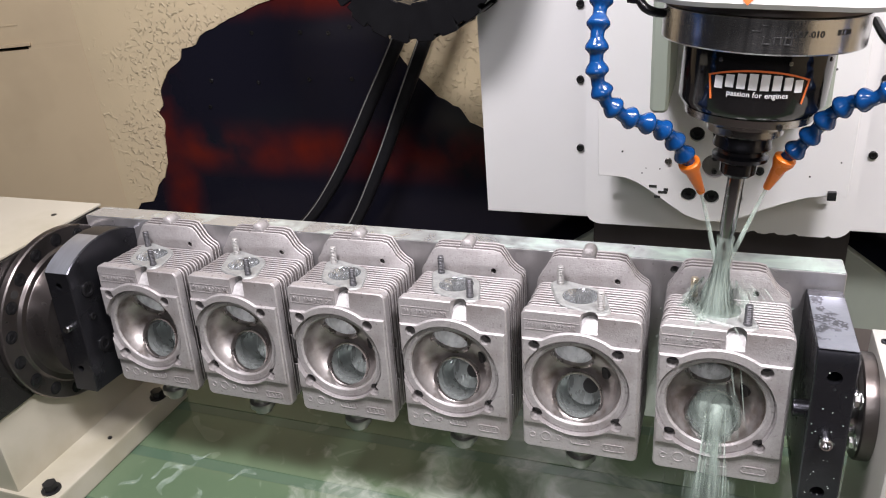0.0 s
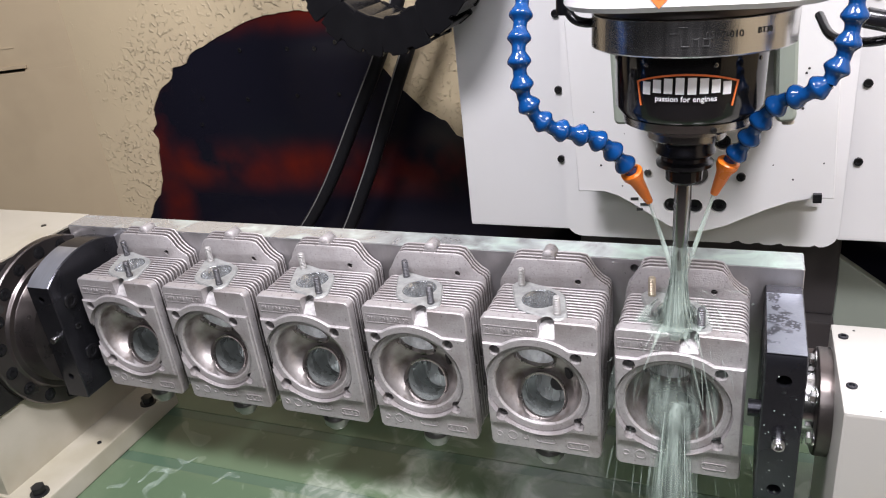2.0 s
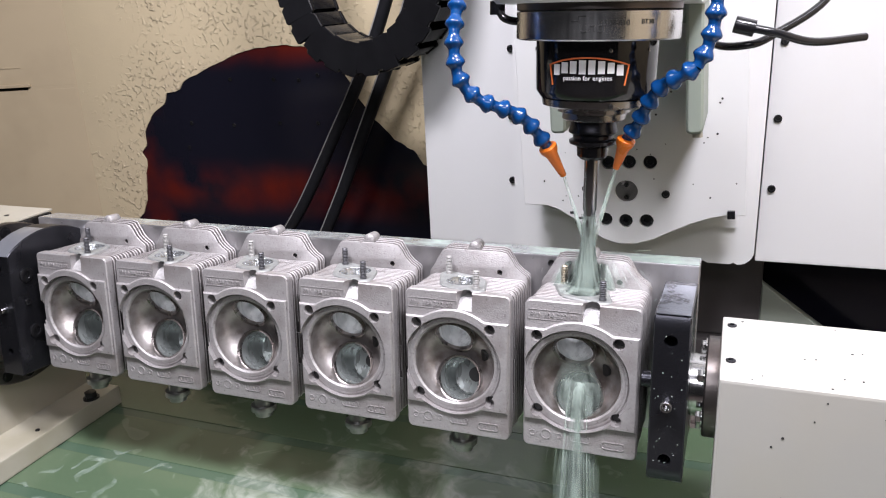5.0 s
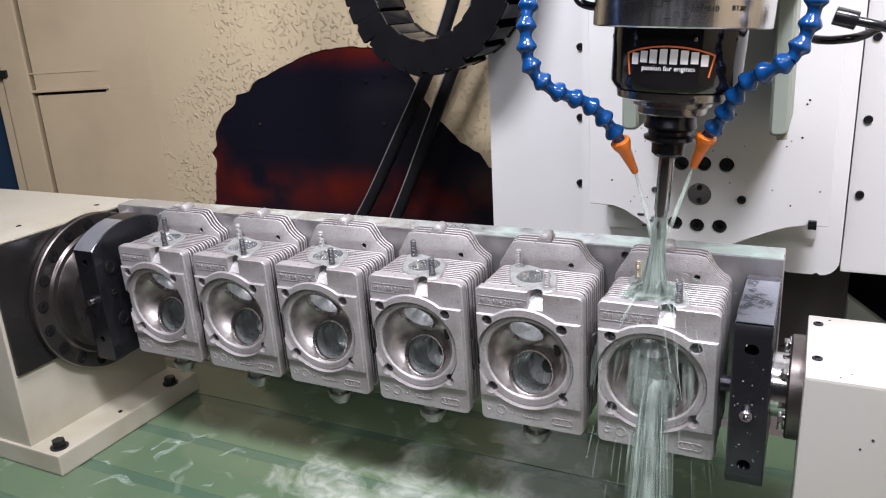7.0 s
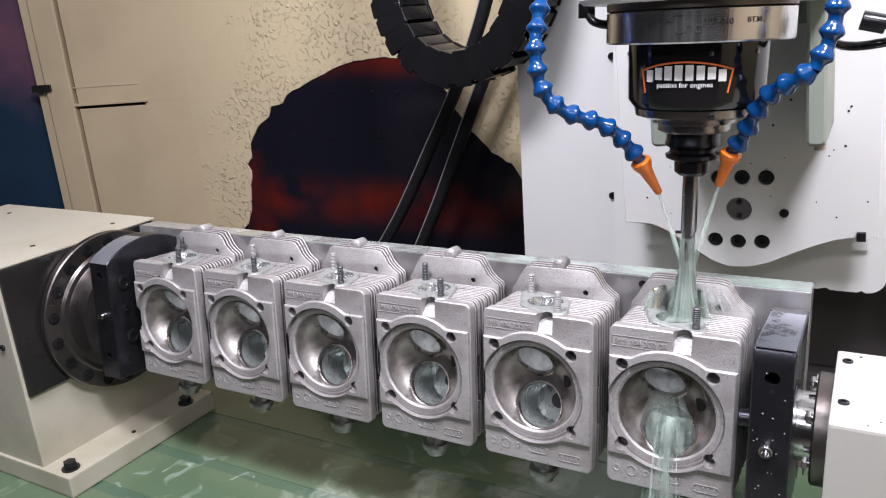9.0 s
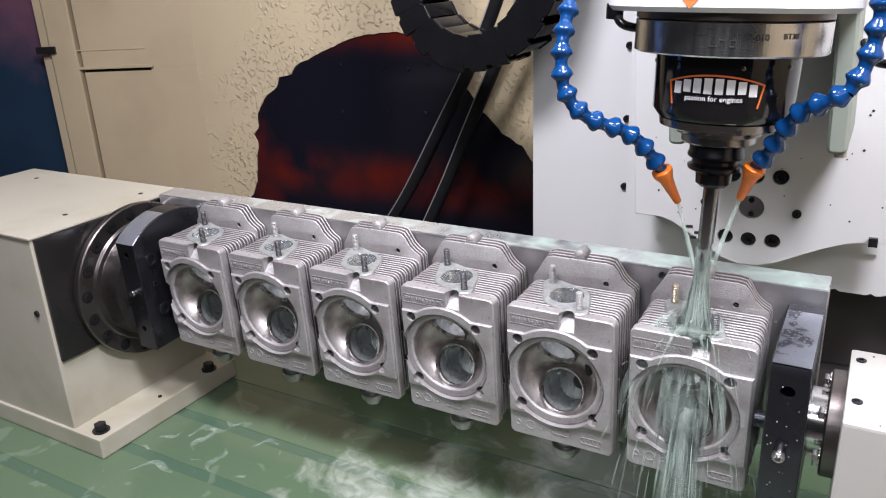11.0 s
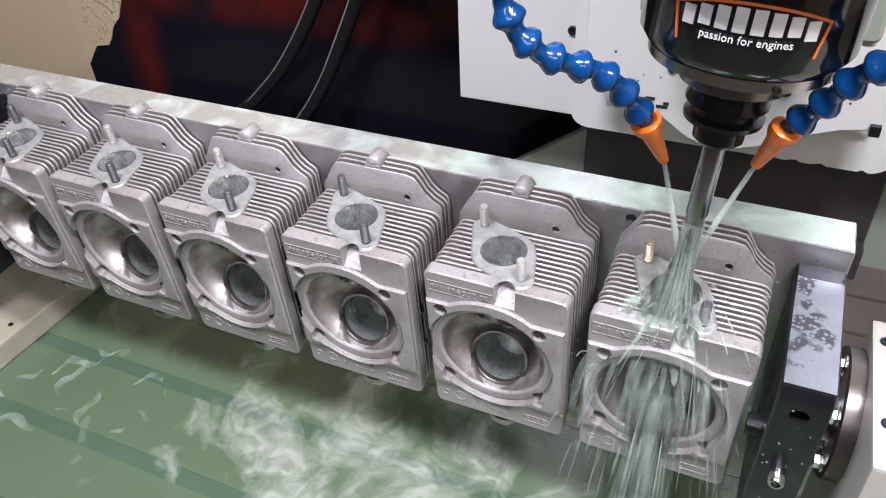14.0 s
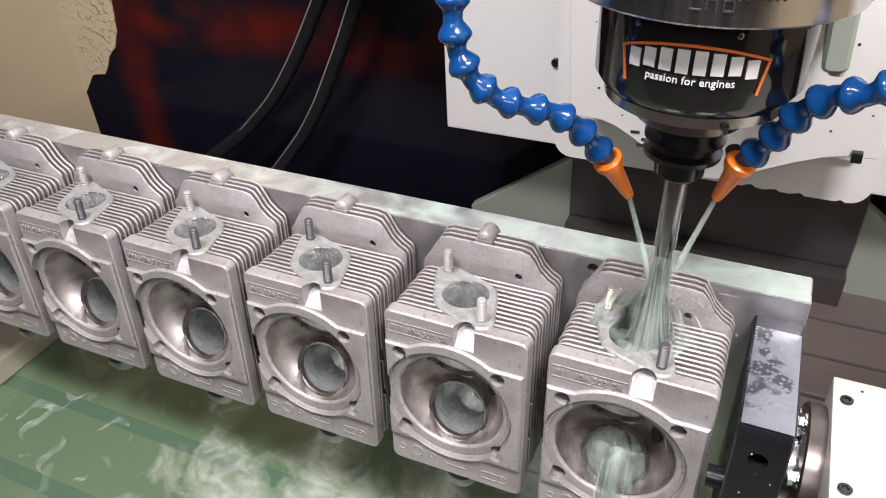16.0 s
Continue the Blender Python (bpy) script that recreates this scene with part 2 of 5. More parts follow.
def stained_top():
    """Bright milled steel under patches of beaded coolant."""
    m = material("stained_milled_steel", (0.31, 0.33, 0.38), 0.32, 0.85, 0.2, 60, 0.2, 260, 0.10)
    nt = m.node_tree
    b, L = nt.nodes["Principled BSDF"], nt.links.new
    tc = nt.nodes["Texture Coordinate"]
    patch = nt.nodes.new("ShaderNodeTexNoise")
    patch.inputs["Scale"].default_value, patch.inputs["Detail"].default_value, patch.inputs["Distortion"].default_value = 34, 3, 0.6
    L(tc.outputs["Object"], patch.inputs["Vector"])
    where = nt.nodes.new("ShaderNodeMapRange")
    where.inputs["From Min"].default_value, where.inputs["From Max"].default_value = 0.530, 0.570
    L(patch.outputs["Fac"], where.inputs["Value"])
    bead = nt.nodes.new("ShaderNodeTexVoronoi")
    bead.inputs["Scale"].default_value = 300
    L(tc.outputs["Object"], bead.inputs["Vector"])
    tone = nt.nodes.new("ShaderNodeMapRange")
    tone.inputs["From Min"].default_value, tone.inputs["From Max"].default_value = 0.30, 0.46
    tone.inputs["To Min"].default_value, tone.inputs["To Max"].default_value = 0.05, 0.9
    L(bead.outputs["Distance"], tone.inputs["Value"])
    amount = nt.nodes.new("ShaderNodeMath")
    amount.operation = "MULTIPLY"
    L(where.outputs["Result"], amount.inputs[0])
    L(tone.outputs["Result"], amount.inputs[1])
    mix = nt.nodes.new("ShaderNodeMix")
    mix.data_type = "RGBA"
    L(amount.outputs["Value"], mix.inputs["Factor"])
    L(b.inputs["Base Color"].links[0].from_socket, mix.inputs["A"])
    mix.inputs["B"].default_value = (0.07, 0.072, 0.085, 1)
    L(mix.outputs["Result"], b.inputs["Base Color"])
    return m


TOPSKIN = stained_top()
BARE = bare_panel()
BLACK = material("black_plastic", (0.010, 0.010, 0.012), 0.22, 0.0, 0.3, 30, 0.04, 200)
GLOSS = material("gloss_black_cover", (0.010, 0.010, 0.011), 0.10, 0.0, 0.2, 30, 0.0)
RUBBER = material("black_cable_rubber", (0.012, 0.012, 0.014), 0.40, 0.0, 0.3, 80, 0.1, 400)
BLUE = material("blue_plastic", (0.003, 0.042, 0.155), 0.15, 0.0, 0.12, 60, 0.02, 300, 0.06)
ORANGE = material("orange_plastic", (0.85, 0.20, 0.015), 0.30, 0.0, 0.1, 60, 0.02, 300)
INK_WHITE = material("white_print", (0.85, 0.85, 0.85), 0.4, 0.0, 0.03)
INK_ORANGE = material("orange_print", (0.80, 0.19, 0.05), 0.4, 0.0, 0.05)
INK_BLACK = material("black_print", (0.03, 0.03, 0.03), 0.4, 0.0, 0.05)
CARBIDE = material("carbide_cutter", (0.30, 0.30, 0.31), 0.22, 1.0, 0.1, 60)
WAYCOVER = material("dark_way_cover", (0.15, 0.125, 0.115), 0.40, 0.2, 0.3, 8, 0.03, 60, 0.1, (0.09, 0.075, 0.068), 5, 0.6)
CASTING = material("dark_column_casting", (0.055, 0.050, 0.050), 0.45, 0.1, 0.3, 12, 0.05, 150, 0.1, (0.03, 0.028, 0.028), 6, 0.6)
GLASS_BLUE = material("tinted_window", (0.014, 0.030, 0.055), 0.12, 0.0, 0.5, 4, 0.0, 60, 0.05, (0.22, 0.08, 0.11), 2.2, 0.8)


def table_material(name, base):
    m = bpy.data.materials.new(name)
    m.use_nodes = True
    nt = m.node_tree
    b, L = nt.nodes["Principled BSDF"], nt.links.new
    tc = nt.nodes.new("ShaderNodeTexCoord")
    warp = nt.nodes.new("ShaderNodeTexNoise")
    warp.inputs["Scale"].default_value, warp.inputs["Detail"].default_value = 9, 3
    L(tc.outputs["Object"], warp.inputs["Vector"])
    add = nt.nodes.new("ShaderNodeVectorMath")
    add.operation = "MULTIPLY_ADD"
    add.inputs[1].default_value = (0.07, 0.07, 0.0)
    L(warp.outputs["Color"], add.inputs[0])
    L(tc.outputs["Object"], add.inputs[2])
    foam = nt.nodes.new("ShaderNodeTexNoise")
    foam.inputs["Scale"].default_value, foam.inputs["Detail"].default_value, foam.inputs["Distortion"].default_value = 15, 6, 0.7
    L(add.outputs["Vector"], foam.inputs["Vector"])
    # the coolant is milkiest where it pours down
    dist = nt.nodes.new("ShaderNodeVectorMath")
    dist.operation = "DISTANCE"
    dist.inputs[1].default_value = (0.03, -0.045, 0.0)
    L(tc.outputs["Object"], dist.inputs[0])
    near = nt.nodes.new("ShaderNodeMapRange")
    near.inputs["From Min"].default_value, near.inputs["From Max"].default_value = 0.08, 0.34
    near.inputs["To Min"].default_value, near.inputs["To Max"].default_value = 0.15, -0.22
    L(dist.outputs["Value"], near.inputs["Value"])
    plus = nt.nodes.new("ShaderNodeMath")
    plus.operation = "ADD"
    L(foam.outputs["Fac"], plus.inputs[0])
    L(near.outputs["Result"], plus.inputs[1])
    cr = nt.nodes.new("ShaderNodeMapRange")
    cr.inputs["From Min"].default_value, cr.inputs["From Max"].default_value = 0.49, 0.68
    cr.inputs["To Max"].default_value = 0.54
    L(plus.outputs["Value"], cr.inputs["Value"])
    mix = nt.nodes.new("ShaderNodeMix")
    mix.data_type = "RGBA"
    mix.inputs["A"].default_value = (*base, 1)
    mix.inputs["B"].default_value = (0.50, 0.53, 0.48, 1)
    # small torn shreds of foam among the swirls
    shred = nt.nodes.new("ShaderNodeTexNoise")
    shred.inputs["Scale"].default_value, shred.inputs["Detail"].default_value, shred.inputs["Distortion"].default_value = 34, 5, 1.6
    L(add.outputs["Vector"], shred.inputs["Vector"])
    torn = nt.nodes.new("ShaderNodeMapRange")
    torn.inputs["From Min"].default_value, torn.inputs["From Max"].default_value = 0.40, 0.62
    torn.inputs["To Min"].default_value, torn.inputs["To Max"].default_value = 0.55, 1.15
    L(shred.outputs["Fac"], torn.inputs["Value"])
    amount = nt.nodes.new("ShaderNodeMath")
    amount.operation, amount.use_clamp = "MULTIPLY", True
    L(cr.outputs["Result"], amount.inputs[0])
    L(torn.outputs["Result"], amount.inputs[1])
    L(amount.outputs["Value"], mix.inputs["Factor"])
    # thin islands of scum with clear outlines
    isle = nt.nodes.new("ShaderNodeTexNoise")
    isle.inputs["Scale"].default_value, isle.inputs["Detail"].default_value, isle.inputs["Distortion"].default_value = 17, 2, 1.1
    L(tc.outputs["Object"], isle.inputs["Vector"])
    rim_ = nt.nodes.new("ShaderNodeMapRange")
    rim_.inputs["From Min"].default_value, rim_.inputs["From Max"].default_value = 0.635, 0.665
    rim_.inputs["To Max"].default_value = 0.18
    L(isle.outputs["Fac"], rim_.inputs["Value"])
    scum = nt.nodes.new("ShaderNodeMix")
    scum.data_type = "RGBA"
    L(rim_.outputs["Result"], scum.inputs["Factor"])
    L(mix.outputs["Result"], scum.inputs["A"])
    scum.inputs["B"].default_value = (0.30, 0.36, 0.28, 1)
    L(scum.outputs["Result"], b.inputs["Base Color"])
    b.inputs["Roughness"].default_value = 0.10
    rip = nt.nodes.new("ShaderNodeTexNoise")
    rip.inputs["Scale"].default_value, rip.inputs["Detail"].default_value = 16, 2
    L(add.outputs["Vector"], rip.inputs["Vector"])
    bp = nt.nodes.new("ShaderNodeBump")
    bp.inputs["Strength"].default_value, bp.inputs["Distance"].default_value = 0.25, 0.004
    L(rip.outputs["Fac"], bp.inputs["Height"])
    fine = nt.nodes.new("ShaderNodeTexNoise")
    fine.inputs["Scale"].default_value, fine.inputs["Detail"].default_value = 70, 2
    L(add.outputs["Vector"], fine.inputs["Vector"])
    bf = nt.nodes.new("ShaderNodeBump")
    bf.inputs["Strength"].default_value, bf.inputs["Distance"].default_value = 0.22, 0.0012
    L(fine.outputs["Fac"], bf.inputs["Height"])
    L(bp.outputs["Normal"], bf.inputs["Normal"])
    L(bf.outputs["Normal"], b.inputs["Normal"])
    return m


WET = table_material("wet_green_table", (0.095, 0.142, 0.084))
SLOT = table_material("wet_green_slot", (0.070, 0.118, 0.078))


def coolant_material(name, density, scale, stretch, low=0.15):
    m = bpy.data.materials.new(name)
    m.use_nodes = True
    nt = m.node_tree
    b, L = nt.nodes["Principled BSDF"], nt.links.new
    b.inputs["Base Color"].default_value = (0.66, 0.80, 0.71, 1)
    b.inputs["Roughness"].default_value = 0.45
    tc = nt.nodes.new("ShaderNodeTexCoord")
    mp = nt.nodes.new("ShaderNodeMapping")
    mp.inputs["Scale"].default_value = stretch
    L(tc.outputs["Object"], mp.inputs["Vector"])
    n = nt.nodes.new("ShaderNodeTexNoise")
    n.inputs["Scale"].default_value, n.inputs["Detail"].default_value = scale, 4
    L(mp.outputs["Vector"], n.inputs["Vector"])
    cr = nt.nodes.new("ShaderNodeMapRange")
    cr.inputs["From Min"].default_value, cr.inputs["From Max"].default_value = 0.35, 0.7
    cr.inputs["To Min"].default_value, cr.inputs["To Max"].default_value = low * density, density
    L(n.outputs["Fac"], cr.inputs["Value"])
    L(cr.outputs["Result"], b.inputs["Alpha"])
    return m


COOLANT = coolant_material("milky_coolant", 0.55, 90, (1, 1, 0.12))
MIST = coolant_material("coolant_mist", 0.26, 110, (1, 1, 0.25))
FOG = coolant_material("coolant_fog", 0.20, 60, (1, 1, 0.3), 0.35)
THREAD = coolant_material("coolant_thread", 0.17, 90, (1, 1, 0.15), 0.3)
VEIL = coolant_material("coolant_veil", 0.12, 140, (1, 1, 0.10))


def haze_material():
    """Fine drifting droplets, thinning out towards the rim of the cloud."""
    m = coolant_material("coolant_haze", 1.0, 26, (1, 1, 0.6), 0.35)
    nt = m.node_tree
    b, L = nt.nodes["Principled BSDF"], nt.links.new
    tc = nt.nodes["Texture Coordinate"]
    away = nt.nodes.new("ShaderNodeVectorMath")
    away.operation = "DISTANCE"
    away.inputs[1].default_value = (0.5, 0.5, 0.5)
    L(tc.outputs["Generated"], away.inputs[0])
    thin = nt.nodes.new("ShaderNodeMapRange")
    thin.interpolation_type = "SMOOTHSTEP"
    thin.inputs["From Min"].default_value, thin.inputs["From Max"].default_value = 0.12, 0.50
    thin.inputs["To Min"].default_value, thin.inputs["To Max"].default_value = 0.25, 0.0
    L(away.outputs["Value"], thin.inputs["Value"])
    mul = nt.nodes.new("ShaderNodeMath")
    mul.operation = "MULTIPLY"
    L(b.inputs["Alpha"].links[0].from_socket, mul.inputs[0])
    L(thin.outputs["Result"], mul.inputs[1])
    L(mul.outputs["Value"], b.inputs["Alpha"])
    b.inputs["Roughness"].default_value = 0.9
    return m


HAZE = haze_material()


def film_material():
    """Bright wet metal, milkier towards the cutting end."""
    m = material("wet_beam_top", (0.58, 0.60, 0.61), 0.22, 0.6, 0.12, 40, 0.10, 120, 0.1)
    nt = m.node_tree
    b, L = nt.nodes["Principled BSDF"], nt.links.new
    tc = nt.nodes["Texture Coordinate"]
    n = nt.nodes.new("ShaderNodeTexNoise")
    n.inputs["Scale"].default_value, n.inputs["Detail"].default_value, n.inputs["Distortion"].default_value = 22, 4, 0.8
    L(tc.outputs["Object"], n.inputs["Vector"])
    sep = nt.nodes.new("ShaderNodeSeparateXYZ")
    L(tc.outputs["Object"], sep.inputs["Vector"])
    plus = nt.nodes.new("ShaderNodeMath")
    plus.operation = "MULTIPLY_ADD"
    plus.inputs[1].default_value = 0.45
    L(sep.outputs["X"], plus.inputs[0])
    L(n.outputs["Fac"], plus.inputs[2])
    cr = nt.nodes.new("ShaderNodeMapRange")
    cr.inputs["From Min"].default_value, cr.inputs["From Max"].default_value = 0.40, 0.85
    L(plus.outputs["Value"], cr.inputs["Value"])
    mix = nt.nodes.new("ShaderNodeMix")
    mix.data_type = "RGBA"
    mix.inputs["A"].default_value = (0.58, 0.60, 0.61, 1)
    mix.inputs["B"].default_value = (0.50, 0.66, 0.57, 1)
    L(cr.outputs["Result"], mix.inputs["Factor"])
    L(mix.outputs["Result"], b.inputs["Base Color"])
    inv = nt.nodes.new("ShaderNodeMapRange")
    inv.inputs["To Min"].default_value, inv.inputs["To Max"].default_value = 0.7, 0.0
    L(cr.outputs["Result"], inv.inputs["Value"])
    L(inv.outputs["Result"], b.inputs["Metallic"])
    return m


FILM = film_material()
RESIDUE = coolant_material("pale_coolant_residue", 0.25, 60, (1, 1, 1))


for m in (CHAIN, RUBBER):
    m.node_tree.nodes["Principled BSDF"].inputs["Specular IOR Level"].default_value = 0.12

# ---- building blocks ----
ORIGIN = {}


def thing(name, origin, label, category, group="", kind=""):
    ob = new(name)
    ob.empty_display_size = 0.02
    ob.location = origin
    ORIGIN[ob.name] = Vector(origin)
    return tagged(ob, label, category, group, kind)


def part(name, bm, mat, parent=None, label="", smooth=0.0, kind="", category=""):
    me = bpy.data.meshes.new(name)
    bmesh.ops.recalc_face_normals(bm, faces=bm.faces)
    root = parent
    while root is not None and root.parent is not None:
        root = root.parent
    if root is not None:
        bmesh.ops.translate(bm, verts=bm.verts, vec=-ORIGIN[root.name])
    bm.to_mesh(me)
    bm.free()
    me.materials.append(mat)
    if smooth:
        me.shade_smooth()
        me.set_sharp_from_angle(angle=radians(smooth))
    ob = new(name, me)
    ob.parent = parent
    if label or kind or category:
        tagged(ob, label, category, "", kind)
    if parent is None:
        ORIGIN[ob.name] = Vector((0, 0, 0))
    return ob


def box(x0, x1, y0, y1, z0, z1, bevel=0.0, bm=None):
    b = bmesh.new()
    bmesh.ops.create_cube(b, size=1.0, matrix=Matrix.Translation(((x0 + x1) / 2, (y0 + y1) / 2, (z0 + z1) / 2)) @ Matrix.Diagonal((x1 - x0, y1 - y0, z1 - z0, 1)))
    if bevel:
        bmesh.ops.bevel(b, geom=b.edges[:], offset=bevel, segments=2, affect="EDGES", profile=0.7)
    return merge(bm, b)


def merge(bm, b):
    if bm is None:
        return b
    me = bpy.data.meshes.new("tmp")
    b.to_mesh(me)
    b.free()
    bm.from_mesh(me)
    bpy.data.meshes.remove(me)
    return bm


def cyl(p0, p1, r0, r1=None, seg=24, bm=None, bevel=0.0):
    p0, p1 = Vector(p0), Vector(p1)
    b = bmesh.new()
    d = p1 - p0
    m = Matrix.Translation((p0 + p1) / 2) @ d.to_track_quat("Z", "Y").to_matrix().to_4x4()
    bmesh.ops.create_cone(b, cap_ends=True, segments=seg, radius1=r0, radius2=r0 if r1 is None else r1, depth=d.length, matrix=m)
    if bevel:
        es = [e for e in b.edges if any(len(f.verts) > 4 for f in e.link_faces)]
        bmesh.ops.bevel(b, geom=es, offset=bevel, segments=2, affect="EDGES", profile=0.7)
    return merge(bm, b)


def lathe(profile, base, axis, seg=48, bm=None, closed=True):
    """Turn (along, radius) pairs round an axis from base."""
    b = bmesh.new()
    q = Vector(axis).to_track_quat("Z", "Y").to_matrix()
    base = Vector(base)
    rings = []
    for h, r in profile:
        if r < 1e-6:
            rings.append([b.verts.new(base + q @ Vector((0, 0, h)))])
        else:
            rings.append([b.verts.new(base + q @ Vector((r * math.cos(2 * math.pi * k / seg), r * math.sin(2 * math.pi * k / seg), h))) for k in range(seg)])
    pairs = list(zip(rings, rings[1:] + ([rings[0]] if closed else [])))
    for a, c in pairs:
        if len(a) == 1 and len(c) == 1:
            continue
        for k in range(seg):
            j = (k + 1) % seg
            if len(a) == 1:
                b.faces.new((a[0], c[k], c[j]))
            elif len(c) == 1:
                b.faces.new((a[k], a[j], c[0]))
            else:
                b.faces.new((a[k], a[j], c[j], c[k]))
    return merge(bm, b)


def prism(outline, axis, a, b_, bm=None, bevel=0.0):
    """Extrude an outline of (u, v) pairs along x, y or z from a to b_."""
    b = bmesh.new()

    def at(u, v, w):
        return {"x": (w, u, v), "y": (u, w, v), "z": (u, v, w)}[axis]

    lo = [b.verts.new(at(u, v, a)) for u, v in outline]
    hi = [b.verts.new(at(u, v, b_)) for u, v in outline]
    n = len(outline)
    if n > 24 and not bevel:
        for i, j, k in tessellate_polygon([[Vector((u, v, 0)) for u, v in outline]]):
            b.faces.new((lo[i], lo[j], lo[k]))
            b.faces.new((hi[i], hi[k], hi[j]))
    else:
        f0, f1 = b.faces.new(lo), b.faces.new(hi[::-1])
    for k in range(n):
        b.faces.new((lo[k], lo[(k + 1) % n], hi[(k + 1) % n], hi[k]))
    if bevel:
        bmesh.ops.recalc_face_normals(b, faces=b.faces)
        es = [e for e in b.edges if f0 in e.link_faces or f1 in e.link_faces]
        bmesh.ops.bevel(b, geom=es, offset=bevel, segments=1, affect="EDGES")
    bmesh.ops.triangulate(b, faces=[f for f in b.faces if len(f.verts) > 4], ngon_method="EAR_CLIP")
    return merge(bm, b)


def rounded(u0, u1, v0, v1, r, seg=5, corners="abcd"):
    """Outline of a rectangle; a lower left, b lower right, c upper right, d upper left are rounded."""
    out = []
    for key, cu, cv, a0 in (("a", u0 + r, v0 + r, 180), ("b", u1 - r, v0 + r, 270), ("c", u1 - r, v1 - r, 0), ("d", u0 + r, v1 - r, 90)):
        if key in corners:
            out += [(cu + r * math.cos(radians(a0 + 90 * k / seg)), cv + r * math.sin(radians(a0 + 90 * k / seg))) for k in range(seg + 1)]
        else:
            out.append((u0 if key in "ad" else u1, v0 if key in "ab" else v1))
    return out


def spline(points, steps):
    """Catmull-Rom through points."""
    P = [Vector(p) for p in points]
    P = [2 * P[0] - P[1]] + P + [2 * P[-1] - P[-2]]
    out = []
    for i in range(1, len(P) - 2):
        for k in range(steps):
            t = k / steps
            a, b, c, d = P[i - 1], P[i], P[i + 1], P[i + 2]
            out.append(0.5 * ((2 * b) + (c - a) * t + (2 * a - 5 * b + 4 * c - d) * t * t + (3 * b - a - 3 * c + d) * t ** 3))
    return out + [P[-2]]


def tube(points, radius, seg=12, bm=None):
    b = bmesh.new()
    pts = [Vector(p) for p in points]
    rings = []
    side = None
    for i, p in enumerate(pts):
        d = (pts[min(i + 1, len(pts) - 1)] - pts[max(i - 1, 0)]).normalized()
        side = (side - side.dot(d) * d).normalized() if side else d.orthogonal().normalized()
        up = d.cross(side)
        r = radius(i / (len(pts) - 1)) if callable(radius) else radius
        rings.append([b.verts.new(p + r * (math.cos(2 * math.pi * k / seg) * side + math.sin(2 * math.pi * k / seg) * up)) for k in range(seg)])
    for a, c in zip(rings, rings[1:]):
        for k in range(seg):
            b.faces.new((a[k], a[(k + 1) % seg], c[(k + 1) % seg], c[k]))
    b.faces.new(rings[0][::-1])
    b.faces.new(rings[-1])
    return merge(bm, b)


def cut(bm, cutters):
    """bm minus the closed meshes cutters, which are kept."""
    objects = []
    for source in (bm, *cutters):
        me = bpy.data.meshes.new("tmp")
        bmesh.ops.recalc_face_normals(source, faces=source.faces)
        source.to_mesh(me)
        objects.append(new("tmp", me))
    for c in objects[1:]:
        mod = objects[0].modifiers.new("cut", "BOOLEAN")
        mod.operation, mod.solver, mod.object = "DIFFERENCE", "EXACT", c
    bpy.context.view_layer.update()
    me = bpy.data.meshes.new_from_object(objects[0].evaluated_get(bpy.context.evaluated_depsgraph_get()))
    out = bmesh.new()
    out.from_mesh(me)
    bpy.data.meshes.remove(me)
    for o in objects:
        data = o.data
        bpy.data.objects.remove(o)
        bpy.data.meshes.remove(data)
    bm.free()
    return out


def lettering(text, size, depth, place):
    """A bmesh of raised letters, laid in the x-z plane, then moved by place."""
    data = bpy.data.curves.new("tmp", "FONT")
    data.body, data.size, data.extrude, data.align_x, data.resolution_u = text, size, depth, "CENTER", 2
    ob = new("tmp", data)
    bpy.context.view_layer.update()
    me = bpy.data.meshes.new_from_object(ob.evaluated_get(bpy.context.evaluated_depsgraph_get()))
    bpy.data.objects.remove(ob)
    bpy.data.curves.remove(data)
    b = bmesh.new()
    b.from_mesh(me)
    bpy.data.meshes.remove(me)
    bmesh.ops.transform(b, matrix=place @ pose(0, 0, 0, 90), verts=b.verts)
    return b


def bolt_head(at, axis, r, h, parent, mat=None, socket=True, name="bolt", hexed=False):
    """A cap screw with a socket, or a hexagon bolt, seated at a place."""
    p, a = Vector(at), Vector(axis).normalized()
    if hexed:
        bm = cyl(p, p + a * 0.18 * h, r * 1.35, seg=20)
        cyl(p + a * 0.18 * h, p + a * h, r, seg=6, bm=bm, bevel=r * 0.08)
    else:
        bm = lathe([(0, 0), (0, r), (h * 0.85, r), (h, r * 0.88), (h, r * 0.55), (h * 0.35, r * 0.5), (h * 0.35, 0)], p, a, 16, closed=False)
    return part(name, bm, mat or BOLT, parent, smooth=40)


# ---- enclosure ----
WALL_Y = 0.685
# the bare panel shows where the paint has come off
edge = [(-0.95, -0.42), (-0.80, -0.22), (-0.66, -0.045), (-0.60, 0.020), (-0.583, 0.045), (-0.545, 0.052), (-0.517, 0.094), (-0.498, 0.110), (-0.480, 0.145), (-0.470, 0.200), (-0.462, 0.240), (-0.468, 0.256), (-0.455, 0.275), (-0.450, 0.305), (-0.428, 0.339), (-0.385, 0.372), (-0.372, 0.392), (-0.338, 0.398), (-0.327, 0.416), (-0.270, 0.440), (-0.208, 0.461), (-0.145, 0.480), (-0.080, 0.488), (-0.015, 0.483), (0.035, 0.466), (0.075, 0.415), (0.105, 0.365), (0.128, 0.338), (0.165, 0.300), (0.205, 0.280), (0.225, 0.250), (0.300, 0.215), (0.42, 0.20)]
fine = []
